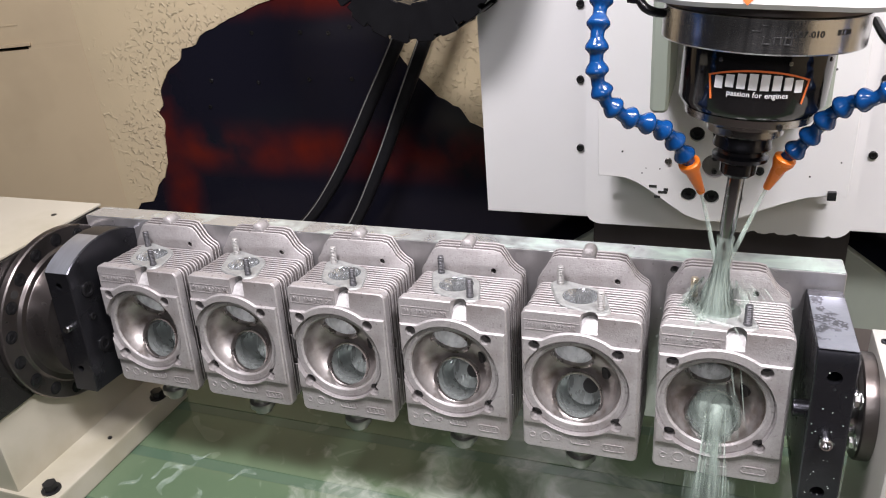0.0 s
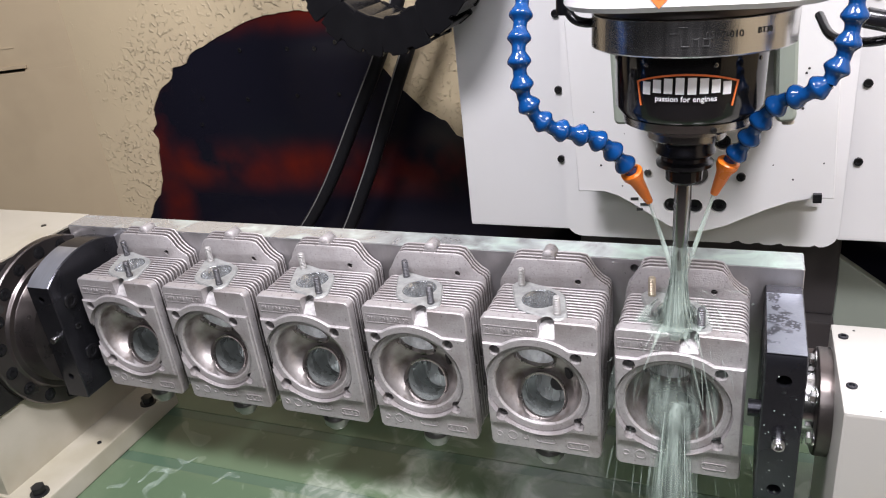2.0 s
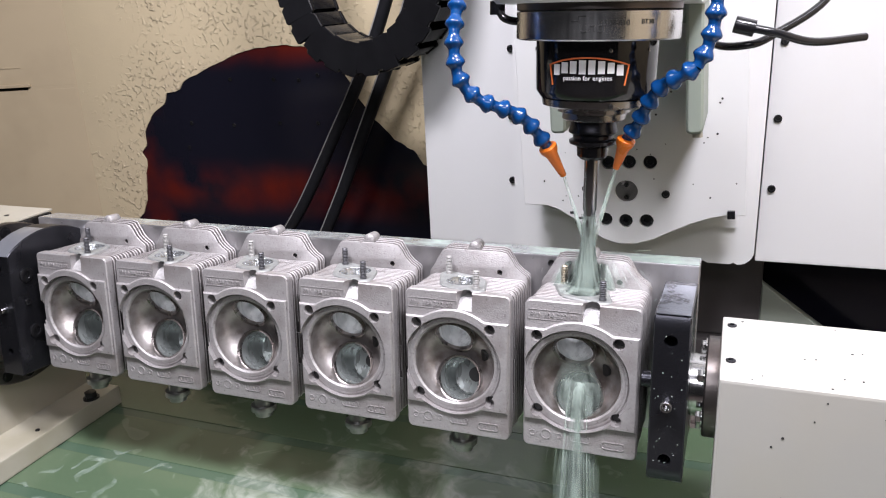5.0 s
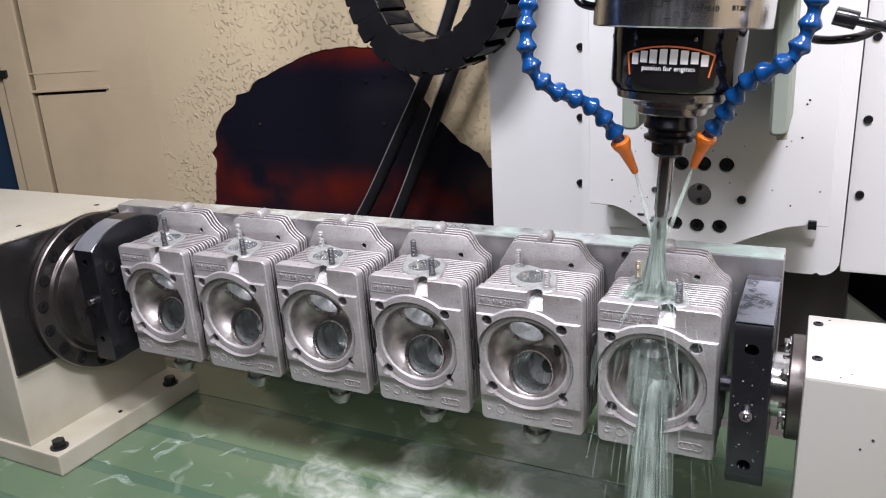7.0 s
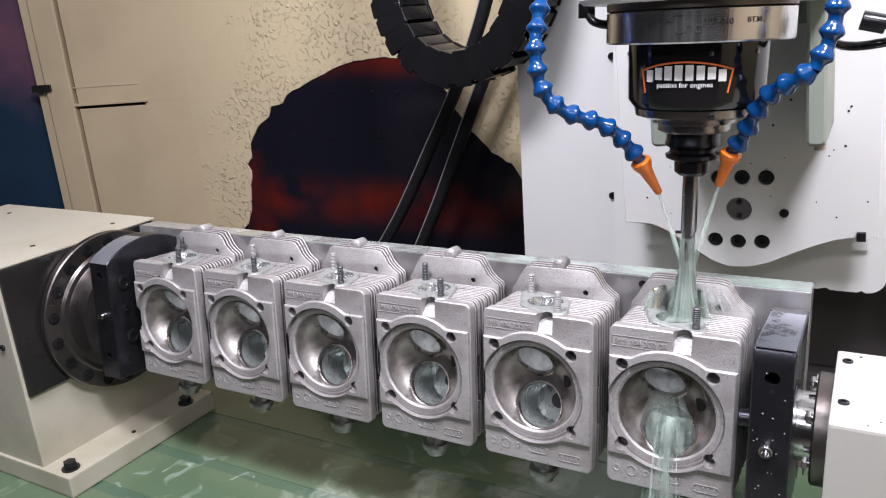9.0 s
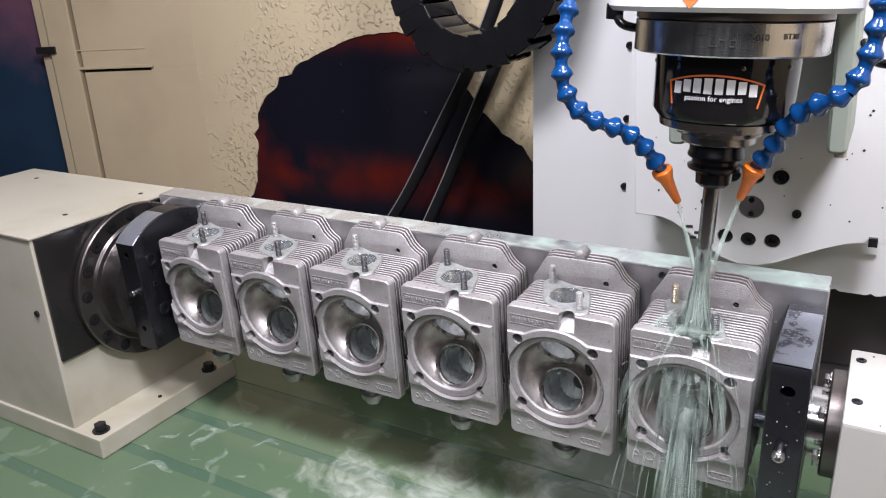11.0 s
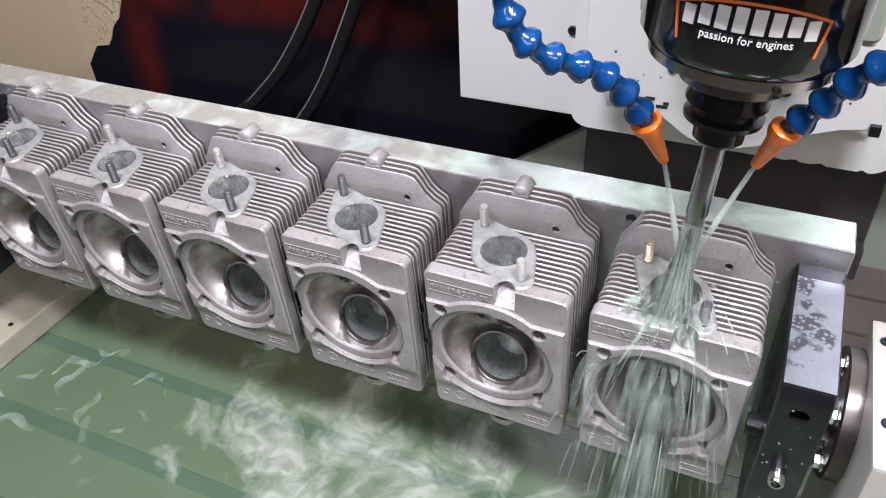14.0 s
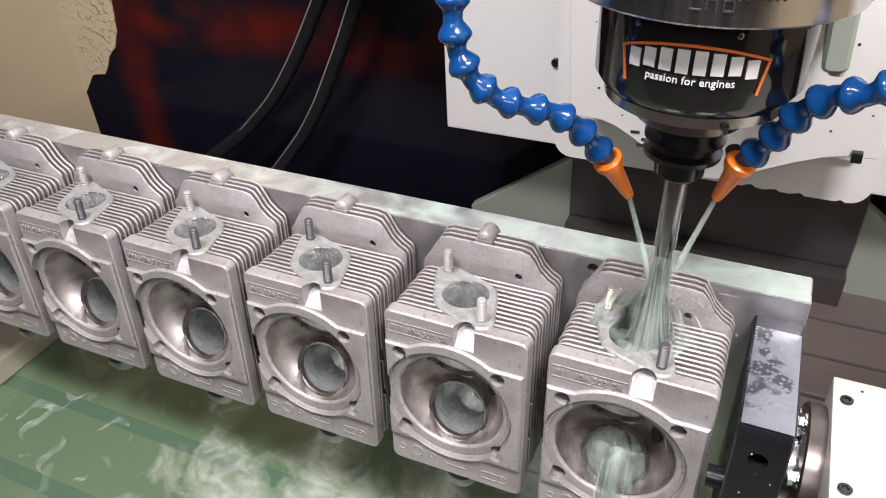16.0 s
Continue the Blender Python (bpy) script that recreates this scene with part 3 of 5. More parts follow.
for (u0, v0), (u1, v1) in zip(edge, edge[1:]):
    for k in range(6):
        u, v = u0 + (u1 - u0) * k / 6, v0 + (v1 - v0) * k / 6
        w = noise.noise_vector((u * 45, v * 45, 0.3)) * 0.0045
        fine.append((u + w[0], v + w[1]))
wall_back = part("wall_back", box(-0.98, 1.75, WALL_Y + 0.0015, WALL_Y + 0.06, -0.5, 1.6), BARE, None, "bare dark red and black panel where paint peeled off", kind="structure")


def paint_sheet():
    bm = prism(fine + [(0.42, 1.6), (-0.95, 1.6)], "y", WALL_Y - 0.0012, WALL_Y + 0.0010)
    return bm


def flaking_paint():
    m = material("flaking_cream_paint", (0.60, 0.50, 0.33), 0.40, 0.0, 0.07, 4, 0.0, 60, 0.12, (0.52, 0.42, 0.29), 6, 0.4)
    nt = m.node_tree
    b, L = nt.nodes["Principled BSDF"], nt.links.new
    tc = nt.nodes.new("ShaderNodeTexCoord")
    # chips and blisters gather round the bare patch
    near = nt.nodes.new("ShaderNodeVectorMath")
    near.operation = "DISTANCE"
    near.inputs[1].default_value = (-0.10, WALL_Y, 0.16)
    L(tc.outputs["Object"], near.inputs[0])
    big = nt.nodes.new("ShaderNodeTexNoise")
    big.inputs["Scale"].default_value, big.inputs["Detail"].default_value = 9, 4
    L(tc.outputs["Object"], big.inputs["Vector"])
    both = nt.nodes.new("ShaderNodeMath")
    both.operation = "MULTIPLY_ADD"
    both.inputs[1].default_value = 0.5
    L(big.outputs["Fac"], both.inputs[0])
    L(near.outputs["Value"], both.inputs[2])
    where = nt.nodes.new("ShaderNodeMapRange")
    where.inputs["From Min"].default_value, where.inputs["From Max"].default_value = 0.66, 0.78
    where.inputs["To Min"].default_value, where.inputs["To Max"].default_value = 1.0, 0.04
    L(both.outputs["Value"], where.inputs["Value"])
    chip = nt.nodes.new("ShaderNodeTexNoise")
    chip.inputs["Scale"].default_value, chip.inputs["Detail"].default_value, chip.inputs["Distortion"].default_value = 105, 6, 0.35
    L(tc.outputs["Object"], chip.inputs["Vector"])
    step = nt.nodes.new("ShaderNodeMapRange")
    step.interpolation_type = "SMOOTHSTEP"
    step.inputs["From Min"].default_value, step.inputs["From Max"].default_value = 0.53, 0.66
    L(chip.outputs["Fac"], step.inputs["Value"])
    high = nt.nodes.new("ShaderNodeMath")
    high.operation = "MULTIPLY"
    L(step.outputs["Result"], high.inputs[0])
    L(where.outputs["Result"], high.inputs[1])
    bp = nt.nodes.new("ShaderNodeBump")
    bp.inputs["Strength"].default_value, bp.inputs["Distance"].default_value = 0.85, 0.0028
    L(high.outputs["Value"], bp.inputs["Height"])
    L(bp.outputs["Normal"], b.inputs["Normal"])
    return m


FLAKE = flaking_paint()
part("paint", paint_sheet(), FLAKE, wall_back, "wrinkled cream paint flaking at its edge")

for x, z in ((-0.205, 0.42), (-0.099, 0.419), (0.005, 0.427), (-0.04, 0.417), (-0.32, 0.327), (-0.21, 0.324), (-0.095, 0.33), (-0.004, 0.331), (-0.336, 0.273)):
    bolt_head((x, WALL_Y + 0.0015, z), (0, -1, 0), 0.0042, 0.003, wall_back, GLOSS, name="screw")

# the angled side wall: a frame of flat panels with a window
wall_left = thing("wall_left", (-0.62, WALL_Y, 0), "cream painted angled steel side wall with pressed panels", "wall", kind="structure")
WL = Matrix.Translation((-0.62, WALL_Y, 0)) @ Matrix.Rotation(math.atan2(-0.235, -0.48), 4, "Z")


def on_left(bm):
    bmesh.ops.transform(bm, matrix=WL, verts=bm.verts)
    return bm


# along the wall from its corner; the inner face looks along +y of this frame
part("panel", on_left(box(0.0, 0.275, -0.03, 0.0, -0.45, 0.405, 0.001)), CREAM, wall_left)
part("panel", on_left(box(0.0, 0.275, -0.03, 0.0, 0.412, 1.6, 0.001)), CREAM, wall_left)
part("panel", on_left(box(0.0, 0.275, -0.05, -0.022, 0.40, 0.42)), INK_BLACK, wall_left)
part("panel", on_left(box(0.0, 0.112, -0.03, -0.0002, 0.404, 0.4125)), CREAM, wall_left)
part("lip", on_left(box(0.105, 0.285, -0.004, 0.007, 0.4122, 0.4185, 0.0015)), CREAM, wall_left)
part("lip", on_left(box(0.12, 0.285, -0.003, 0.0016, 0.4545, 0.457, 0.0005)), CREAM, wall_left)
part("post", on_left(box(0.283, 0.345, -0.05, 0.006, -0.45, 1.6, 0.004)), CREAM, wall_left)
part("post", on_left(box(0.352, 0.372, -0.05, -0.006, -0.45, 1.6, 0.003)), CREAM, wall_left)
part("hinge", on_left(box(0.33, 0.375, 0.004, 0.014, 0.452, 0.468, 0.002)), BOLT, wall_left)
part("window_pane", on_left(box(0.372, 1.6, -0.045, -0.035, -0.45, 1.6)), GLASS_BLUE, wall_left, "dark blue tinted window pane")
part("wall_right", box(1.72, 1.78, -0.9, WALL_Y, -0.5, 1.6), CREAM, None, "plain cream side wall", kind="structure")
part("ceiling", box(-1.9, 1.78, -0.25, WALL_Y + 0.06, 1.6, 1.66), WHITE, None, "plain white enclosure roof", kind="structure")
# Chip pan, extended unseen far out front to block world light from below.
part("floor", box(-2.4, 2.6, -3.2, WALL_Y, -0.5, -0.45), WAYCOVER, None, "dark wet chip pan, run on unseen in front to block light", kind="structure")

# ---- behind the table ----
way = thing("way_cover", (0.5, 0.5, -0.4), "brown oily telescopic steel way cover behind the table", "way cover", kind="structure")
for k in range(4):
    part("cover_plate", box(-0.55 - 0.01 * k, 1.7, 0.31 + 0.072 * k, 0.31 + 0.072 * (k + 1) - 0.002, -0.45, -0.060 + 0.004 * k, 0.003), WAYCOVER, way)
pillar = thing("column_base", (0.66, 0.6, -0.02), "dark machine column base between two grey green webs", "column base", kind="structure")
part("body", box(0.466, 0.853, 0.580, 0.684, 0.0, 0.30, 0.004), CASTING, pillar)
part("plinth", box(0.466, 0.853, 0.555, 0.684, -0.44, -0.001, 0.004), CASTING, pillar)
part("web", prism([(0.4655, -0.30), (0.4655, 0.093), (0.300, -0.028), (0.300, -0.30)], "y", 0.592, 0.612, bevel=0.002), HOUSING, pillar, "grey green painted web with a sloping top")
part("web", prism([(0.8535, -0.30), (0.8535, 0.093), (1.060, -0.058), (1.060, -0.30)], "y", 0.592, 0.612, bevel=0.002), HOUSING, pillar, "grey green painted web with a sloping top")


# ---- column covers and slide ----
def screws(parent, x, y, zs):
    for z in zs:
        bolt_head((x, y, z), (0, -1, 0), 0.0055, 0.004, parent)


cover = thing("column_cover", (0.385, 0.5, 0.16), "white painted sheet metal column cover with black screws", "cover", "column covers")
part("panel", box(0.309, 0.470, 0.492, 0.68, 0.164, 1.55, 0.003), WHITE, cover)
screws(cover, 0.4600, 0.492, (0.277, 0.380, 0.485, 0.60, 0.72))
cover = thing("column_cover", (1.05, 0.5, 0.16), "white painted sheet metal column cover with black screws", "cover", "column covers")
part("panel", box(0.835, 1.50, 0.492, 0.68, 0.166, 1.55, 0.003), WHITE, cover)
screws(cover, 0.8490, 0.492, (0.279, 0.381, 0.487, 0.60, 0.72))

apron = thing("column_apron", (0.65, 0.47, 0.2), "white sheet metal apron with a chipped lower edge", "apron")
rim = [(u, v) for u, v in rounded(0.474, 0.832, 0.172, 1.5, 0.022, 6, "ab")]
low_edge = []
for (u0, v0), (u1, v1) in zip(rim, rim[1:] + rim[:1]):
    n = 60 if abs(v0 - 0.172) < 1e-6 and abs(v1 - 0.172) < 1e-6 else 1
    for k in range(n):
        u, v = u0 + (u1 - u0) * k / n, v0 + (v1 - v0) * k / n
        chip = max(0.0, noise.noise((u * 130, 0.4, 0.9)) - 0.12) * 0.009 if n > 1 and u > 0.70 else 0.0
        low_edge.append((u, v + chip))
part("sheet", prism(low_edge, "y", 0.452, 0.50), WHITE, apron)
part("edge_primer", prism([(u, v + 0.0004) for u, v in rim], "y", 0.4535, 0.4985), INK_BLACK, apron, "dark primer bared at the chips")

slide = thing("headstock_slide", (0.65, 0.43, 0.2), "white chipped slide plate with bored bolt holes", "slide plate")
lobe = [(0.505, 1.5), (0.505, 0.276), (0.540, 0.274), (0.556, 0.268), (0.575, 0.256), (0.600, 0.238), (0.620, 0.224), (0.640, 0.217), (0.665, 0.217), (0.690, 0.224), (0.715, 0.236), (0.740, 0.247), (0.765, 0.256), (0.785, 0.2595), (0.812, 0.260), (0.812, 1.5)]
HOLES = [(0.630, 0.337), (0.6585, 0.337), (0.687, 0.336), (0.624, 0.254), (0.6525, 0.252), (0.6815, 0.252)]
front = prism(lobe, "y", 0.383, 0.395, bevel=0.001)
front = cut(front, [cyl((x, 0.37, z), (x, 0.41, z), 0.0098, seg=24) for x, z in HOLES] + [cyl((0.654, 0.37, 0.295), (0.654, 0.41, 0.295), 0.0160, seg=32)])
part("front_plate", front, WHITE, slide, smooth=30)
part("backing", box(0.515, 0.80, 0.4435, 0.4515, 0.225, 1.45), WHITE, slide)
part("web", box(0.53, 0.79, 0.3955, 0.443, 0.268, 1.45), WHITE, slide)
for x, z in HOLES:
    bolt_head((x, 0.3952, z), (0, -1, 0), 0.0092, 0.009, slide, BOLT)
part("plug", cyl((0.654, 0.3952, 0.295), (0.654, 0.388, 0.295), 0.0156, seg=32), STEEL_GREY, slide, "grey steel plug", smooth=40)
for dz in (0.009, -0.009):
    bolt_head((0.654, 0.388, 0.295 + dz), (0, -1, 0), 0.0035, 0.0025, slide)
bolt_head((0.708, 0.383, 0.291), (0, -1, 0), 0.0055, 0.004, slide)
bolt_head((0.5965, 0.383, 0.300), (0, -1, 0), 0.0045, 0.003, slide, STEEL_GREY)
part("magnet", box(0.7885, 0.7985, 0.376, 0.383, 0.257, 0.268, 0.001), BLACK, slide, "small black rubber stop")
random.seed(4)
for k in range(26):
    x, z = random.uniform(0.52, 0.80), random.uniform(0.27, 0.45)
    s = random.uniform(0.0006, 0.0017)
    part("chip_mark", cyl((x, 0.3832, z), (x, 0.3824, z), s, seg=7), INK_BLACK, slide)
for x, z, w in ((0.573, 0.262, 0.010), (0.585, 0.254, 0.012), (0.592, 0.258, 0.006), (0.580, 0.247, 0.008)):
    part("chip_mark", box(x, x + w, 0.3822, 0.3832, z, z + 0.0035), INK_BLACK, slide)

headstock = thing("headstock", (0.67, 0.25, 0.40), "grey green painted headstock casting", "headstock")
part("rib", prism(rounded(0.7425, 0.762, 0.398, 1.5, 0.006, 4, "ab"), "y", 0.245, 0.3815, bevel=0.003), HOUSING, headstock)
part("rib", prism(rounded(0.5820, 0.6015, 0.404, 1.5, 0.006, 4, "ab"), "y", 0.245, 0.3815, bevel=0.003), HOUSING, headstock)
part("web", box(0.6018, 0.7422, 0.340, 0.3815, 0.52, 1.5, 0.002), HOUSING, headstock)
part("cap_screw", cyl((0.755, 0.262, 0.3975), (0.755, 0.262, 0.392), 0.006, seg=16), BOXPAINT, headstock)

# ---- spindle ----
SX, SY = 0.6735, 0.026
spindle = thing("spindle_head", (SX, SY, 0.54), "black and chrome milling spindle with tool holder and long cutter", "spindle")


def turned(name, profile, mat, label="", seg=64, smooth=35):
    return part(name, lathe([(z, r) for z, r in profile], (SX, SY, 0), (0, 0, 1), seg), mat, spindle, label, smooth)


part("housing", prism(rounded(SX - 0.0880, SX + 0.0905, SY - 0.0820, 0.2400, 0.052, 9, "ab"), "z", 0.5570, 0.95, bevel=0.0035), WHITE, spindle, "white painted spindle housing", smooth=40)
turned("collar", [(0.5505, 0.0), (0.5505, 0.0690), (0.5515, 0.0725), (0.5571, 0.0725), (0.5571, 0.0)], STEEL_BROWN, "dark steel collar above the clamp ring")
turned("ring", [(0.5262, 0.0), (0.5262, 0.0712), (0.5274, 0.0725), (0.5498, 0.0725), (0.5505, 0.0717), (0.5505, 0.0)], BRUSHED, "polished steel clamp ring")
turned("cover", [(0.4760, 0.0), (0.4760, 0.0500), (0.482, 0.0540), (0.5262, 0.0545), (0.5262, 0.0)], GLOSS, "gloss black round cover")
turned("flange", [(0.4660, 0.0), (0.4660, 0.040), (0.4685, 0.0475), (0.4745, 0.0485), (0.4760, 0.047), (0.4760, 0.0)], STEEL_GREY)
turned("nose", [(0.4540, 0.0), (0.4540, 0.0270), (0.4555, 0.0290), (0.4605, 0.0290), (0.4620, 0.0330), (0.4660, 0.0335), (0.4660, 0.0)], STEEL_GREY)
turned("tool_holder", [(0.4290, 0.0), (0.4290, 0.0150), (0.4320, 0.0215), (0.4350, 0.0220), (0.4370, 0.0185), (0.4400, 0.0185), (0.4425, 0.0225), (0.4450, 0.0225), (0.4470, 0.0215), (0.4540, 0.0215), (0.4540, 0.0)], STEEL_DARK)
turned("collet_nut", [(0.4170, 0.0), (0.4170, 0.0105), (0.4200, 0.0140), (0.4290, 0.0145), (0.4290, 0.0)], BLACK)
turned("cutter", [(0.272, 0.0), (0.2745, 0.0055), (0.279, 0.0072), (0.286, 0.0065), (0.292, 0.0052), (0.366, 0.0055), (0.368, 0.0066), (0.4165, 0.0068), (0.4165, 0.0)], CARBIDE, "long grey carbide cutter")
bolt_head((SX + 0.020, SY - 0.0437, 0.4705), (0.4, -0.9, 0), 0.0022, 0.001, spindle)
for a in (-75, -30, 20, 62):
    q = Matrix.Rotation(radians(a), 3, "Z") @ Vector((0, -0.0542, 0))
    bolt_head((SX + q.x, SY + q.y, 0.518), q, 0.0016, 0.001, spindle, STEEL_GREY)


def wrap(bm, r):
    """Bend a flat drawing in the x-z plane round the spindle."""
    for v in bm.verts:
        a = v.co.x / r
        rr = r - v.co.y
        v.co = Vector((SX + rr * math.sin(a) , SY - rr * math.cos(a), v.co.z))
    return bm


def strip(points, width, depth=0.0005, bm=None):
    """A flat band along points in the x-z plane, closed where the last point is the first."""
    P = [Vector(p) for p in points]
    closed = (P[0] - P[-1]).length < 1e-7
    if closed:
        P = P[:-1]
    n = len(P)
    one, two = [], []
    for k, p in enumerate(P):
        a = P[(k - 1) % n] if closed or k else p
        c = P[(k + 1) % n] if closed or k < n - 1 else p
        d0, d1 = (p - a).normalized(), (c - p).normalized()
        d0, d1 = (d1 if d0.length < 0.5 else d0), (d0 if d1.length < 0.5 else d1)
        m = (d0 + d1).normalized()
        w = Vector((-m.y, m.x)) * (width / 2 / max(0.5, m.dot(d1)))
        one.append(p + w)
        two.append(p - w)
    b = bmesh.new()
    V = [[b.verts.new((q.x, y, q.y)) for q in side] for side in (one, two) for y in (-depth, 0.0002)]
    for k in range(n if closed else n - 1):
        j = (k + 1) % n
        for s0, s1 in ((0, 2), (2, 3), (3, 1), (1, 0)):
            b.faces.new((V[s0][k], V[s0][j], V[s1][j], V[s1][k]))
    if not closed:
        for k in (0, n - 1):
            b.faces.new((V[0][k], V[2][k], V[3][k], V[1][k]))
    return merge(bm, b)


arc = [(0.0360 * k / 8, 0.5122 - 0.0062 * (k / 8) ** 2) for k in range(-8, 9)]
badge = part("badge", wrap(strip([(-0.0325, 0.4890)] + arc + [(0.0325, 0.4890)], 0.0013), 0.0546), INK_ORANGE, spindle, "orange and white printed badge on black")
for k in range(8):
    u = -0.0280 + 0.008 * k
    top = 0.5107 - 0.0062 * (u / 0.0360) ** 2 - 0.0005
    low = 0.4995 + 0.0010 * (abs(u) / 0.0280 - 1) if 0 < k < 7 else 0.4975
    part("letter_bar", wrap(prism([(u - 0.0029, low), (u + 0.0029, low), (u + 0.0029, top), (u - 0.0029, top)], "y", -0.0006, 0.0002), 0.0546), INK_WHITE, badge)
part("slogan", wrap(lettering("passion for engines", 0.0055, 0.0003, Matrix.Translation((0, -0.0003, 0.4935))), 0.0546), INK_WHITE, badge, "white words passion for engines")
part("code", wrap(lettering("0307-010", 0.0065, 0.0002, Matrix.Translation((0.0235, -0.0002, 0.5385))), 0.0726), INK_BLACK, spindle, "engraved number 0307-010")
part("code", wrap(lettering("BT30", 0.0055, 0.0002, Matrix.Translation((0.052, -0.0002, 0.5395))), 0.0726), INK_BLACK, spindle, "engraved letters BT30")
mark = strip([(-0.012, 0.542), (-0.006, 0.542), (-0.006, 0.546), (0.0, 0.546)], 0.0007)
strip([(-0.004, 0.539), (-0.004, 0.534), (0.001, 0.534)], 0.0007, bm=mark)
strip([(0.003, 0.534), (0.003, 0.5385), (0.007, 0.5385), (0.007, 0.534)], 0.0007, bm=mark)
strip([(0.010, 0.534), (0.010, 0.5385), (0.014, 0.5385), (0.014, 0.534), (0.010, 0.534)], 0.0007, bm=mark)
part("maker_mark", wrap(mark, 0.0726), INK_BLACK, spindle)
diamond = prism([(SX - 0.036, 0.5800), (SX - 0.018, 0.5595), (SX, 0.5800), (SX - 0.018, 0.6005)], "y", SY - 0.0827, SY - 0.0815)
part("diamond_badge", diamond, INK_ORANGE, spindle, "orange diamond with dark middle")
part("diamond_badge", prism([(SX - 0.0310, 0.5800), (SX - 0.018, 0.5650), (SX - 0.0050, 0.5800), (SX - 0.018, 0.5950)], "y", SY - 0.0832, SY - 0.0826), INK_BLACK, spindle)
for wire in ([(0.768, 0.120, 0.5300), (0.775, 0.080, 0.5190), (0.798, 0.052, 0.519), (0.822, 0.062, 0.5274), (0.870, 0.095, 0.565), (0.88, 0.14, 0.64)], [(0.803, 0.042, 0.5343), (0.823, 0.042, 0.5300), (0.855, 0.055, 0.522), (0.90, 0.09, 0.525)], [(0.5810, 0.030, 0.5510), (0.5870, 0.024, 0.5455), (0.5950, 0.024, 0.5425), (0.6060, 0.028, 0.5415)]):
    part("wire", tube(spline(wire, 8), 0.0036, 10), BLACK, spindle, "black cable", smooth=60)
for p, q in (((0.789, 0.042, 0.5375), (0.806, 0.042, 0.5335)), ((0.5790, 0.032, 0.5480), (0.5790, 0.032, 0.5606))):
    part("gland", cyl(p, q, 0.0072, seg=16, bevel=0.001), BLACK, spindle, smooth=40)


# ---- coolant hoses ----
def coolant_hose(path, nozzle_from, tip):
    ob = thing("coolant_hose", path[0], "blue segmented coolant hose with an orange nozzle", "hose", "coolant hoses")
    pts = spline(path, 12)
    length = [0.0]
    for a, b in zip(pts, pts[1:]):
        length.append(length[-1] + (b - a).length)
    pitch = 0.0165
    n = int(length[-1] / pitch + 0.6)
    pitch = length[-1] / n

    def at(s):
        k = min(max(np.searchsorted(length, s) - 1, 0), len(pts) - 2)
        f = (s - length[k]) / max(length[k + 1] - length[k], 1e-9)
        return pts[k].lerp(pts[k + 1], f)

    for k in range(n):
        a, b = at(k * pitch), at((k + 1) * pitch)
        d = (b - a).normalized()
        prof = [(0, 0), (0.0, 0.0050), (0.0014, 0.0052), (0.0045, 0.0074), (0.0066, 0.0085), (0.0078, 0.0087), (0.0090, 0.0084), (0.0104, 0.0070), (0.0122, 0.0054), (0.0136, 0.0050), (0.0178, 0.0049), (0.0178, 0)]
        part("segment", lathe(prof, a, d, 18, closed=False), BLUE, ob, smooth=60)
    d = (Vector(tip) - Vector(nozzle_from)).normalized()
    h = (Vector(tip) - Vector(nozzle_from)).length
    prof = [(0, 0), (0, 0.0066), (0.0015, 0.0086), (0.0055, 0.0084), (0.0110, 0.0058), (h * 0.97, 0.0032), (h, 0.0029), (h, 0.0018), (h * 0.6, 0.0018), (h * 0.6, 0)]
    part("nozzle", lathe(prof, nozzle_from, d, 24, closed=False), ORANGE, ob, "orange plastic nozzle", smooth=50)
    return ob


hose_left = coolant_hose([(0.5783, 0.0310, 0.6756), (0.5736, 0.0029, 0.6225), (0.5699, -0.0195, 0.5758), (0.5681, -0.0372, 0.5407), (0.5702, -0.0405, 0.5070), (0.5815, -0.0365, 0.4890), (0.5940, -0.0290, 0.4795), (0.6060, -0.0185, 0.4735), (0.6174, -0.0100, 0.4650), (0.6285, 0.0004, 0.4473), (0.6350, 0.0070, 0.4345)], (0.6345, 0.0075, 0.4350), (0.6458, 0.0219, 0.4031))
hose_right = coolant_hose([(0.7926, 0.0204, 0.6789), (0.7881, 0.0020, 0.6259), (0.7844, -0.0090, 0.5785), (0.7820, -0.0130, 0.5380), (0.7735, -0.0170, 0.5085), (0.7630, -0.0200, 0.4970), (0.7500, -0.0120, 0.4915), (0.7375, -0.0035, 0.4850), (0.7266, 0.0027, 0.4691), (0.7190, 0.0095, 0.4545), (0.7110, 0.0140, 0.4430), (0.7065, 0.0160, 0.4375)], (0.7068, 0.0158, 0.4385), (0.6952, 0.0219, 0.4092))


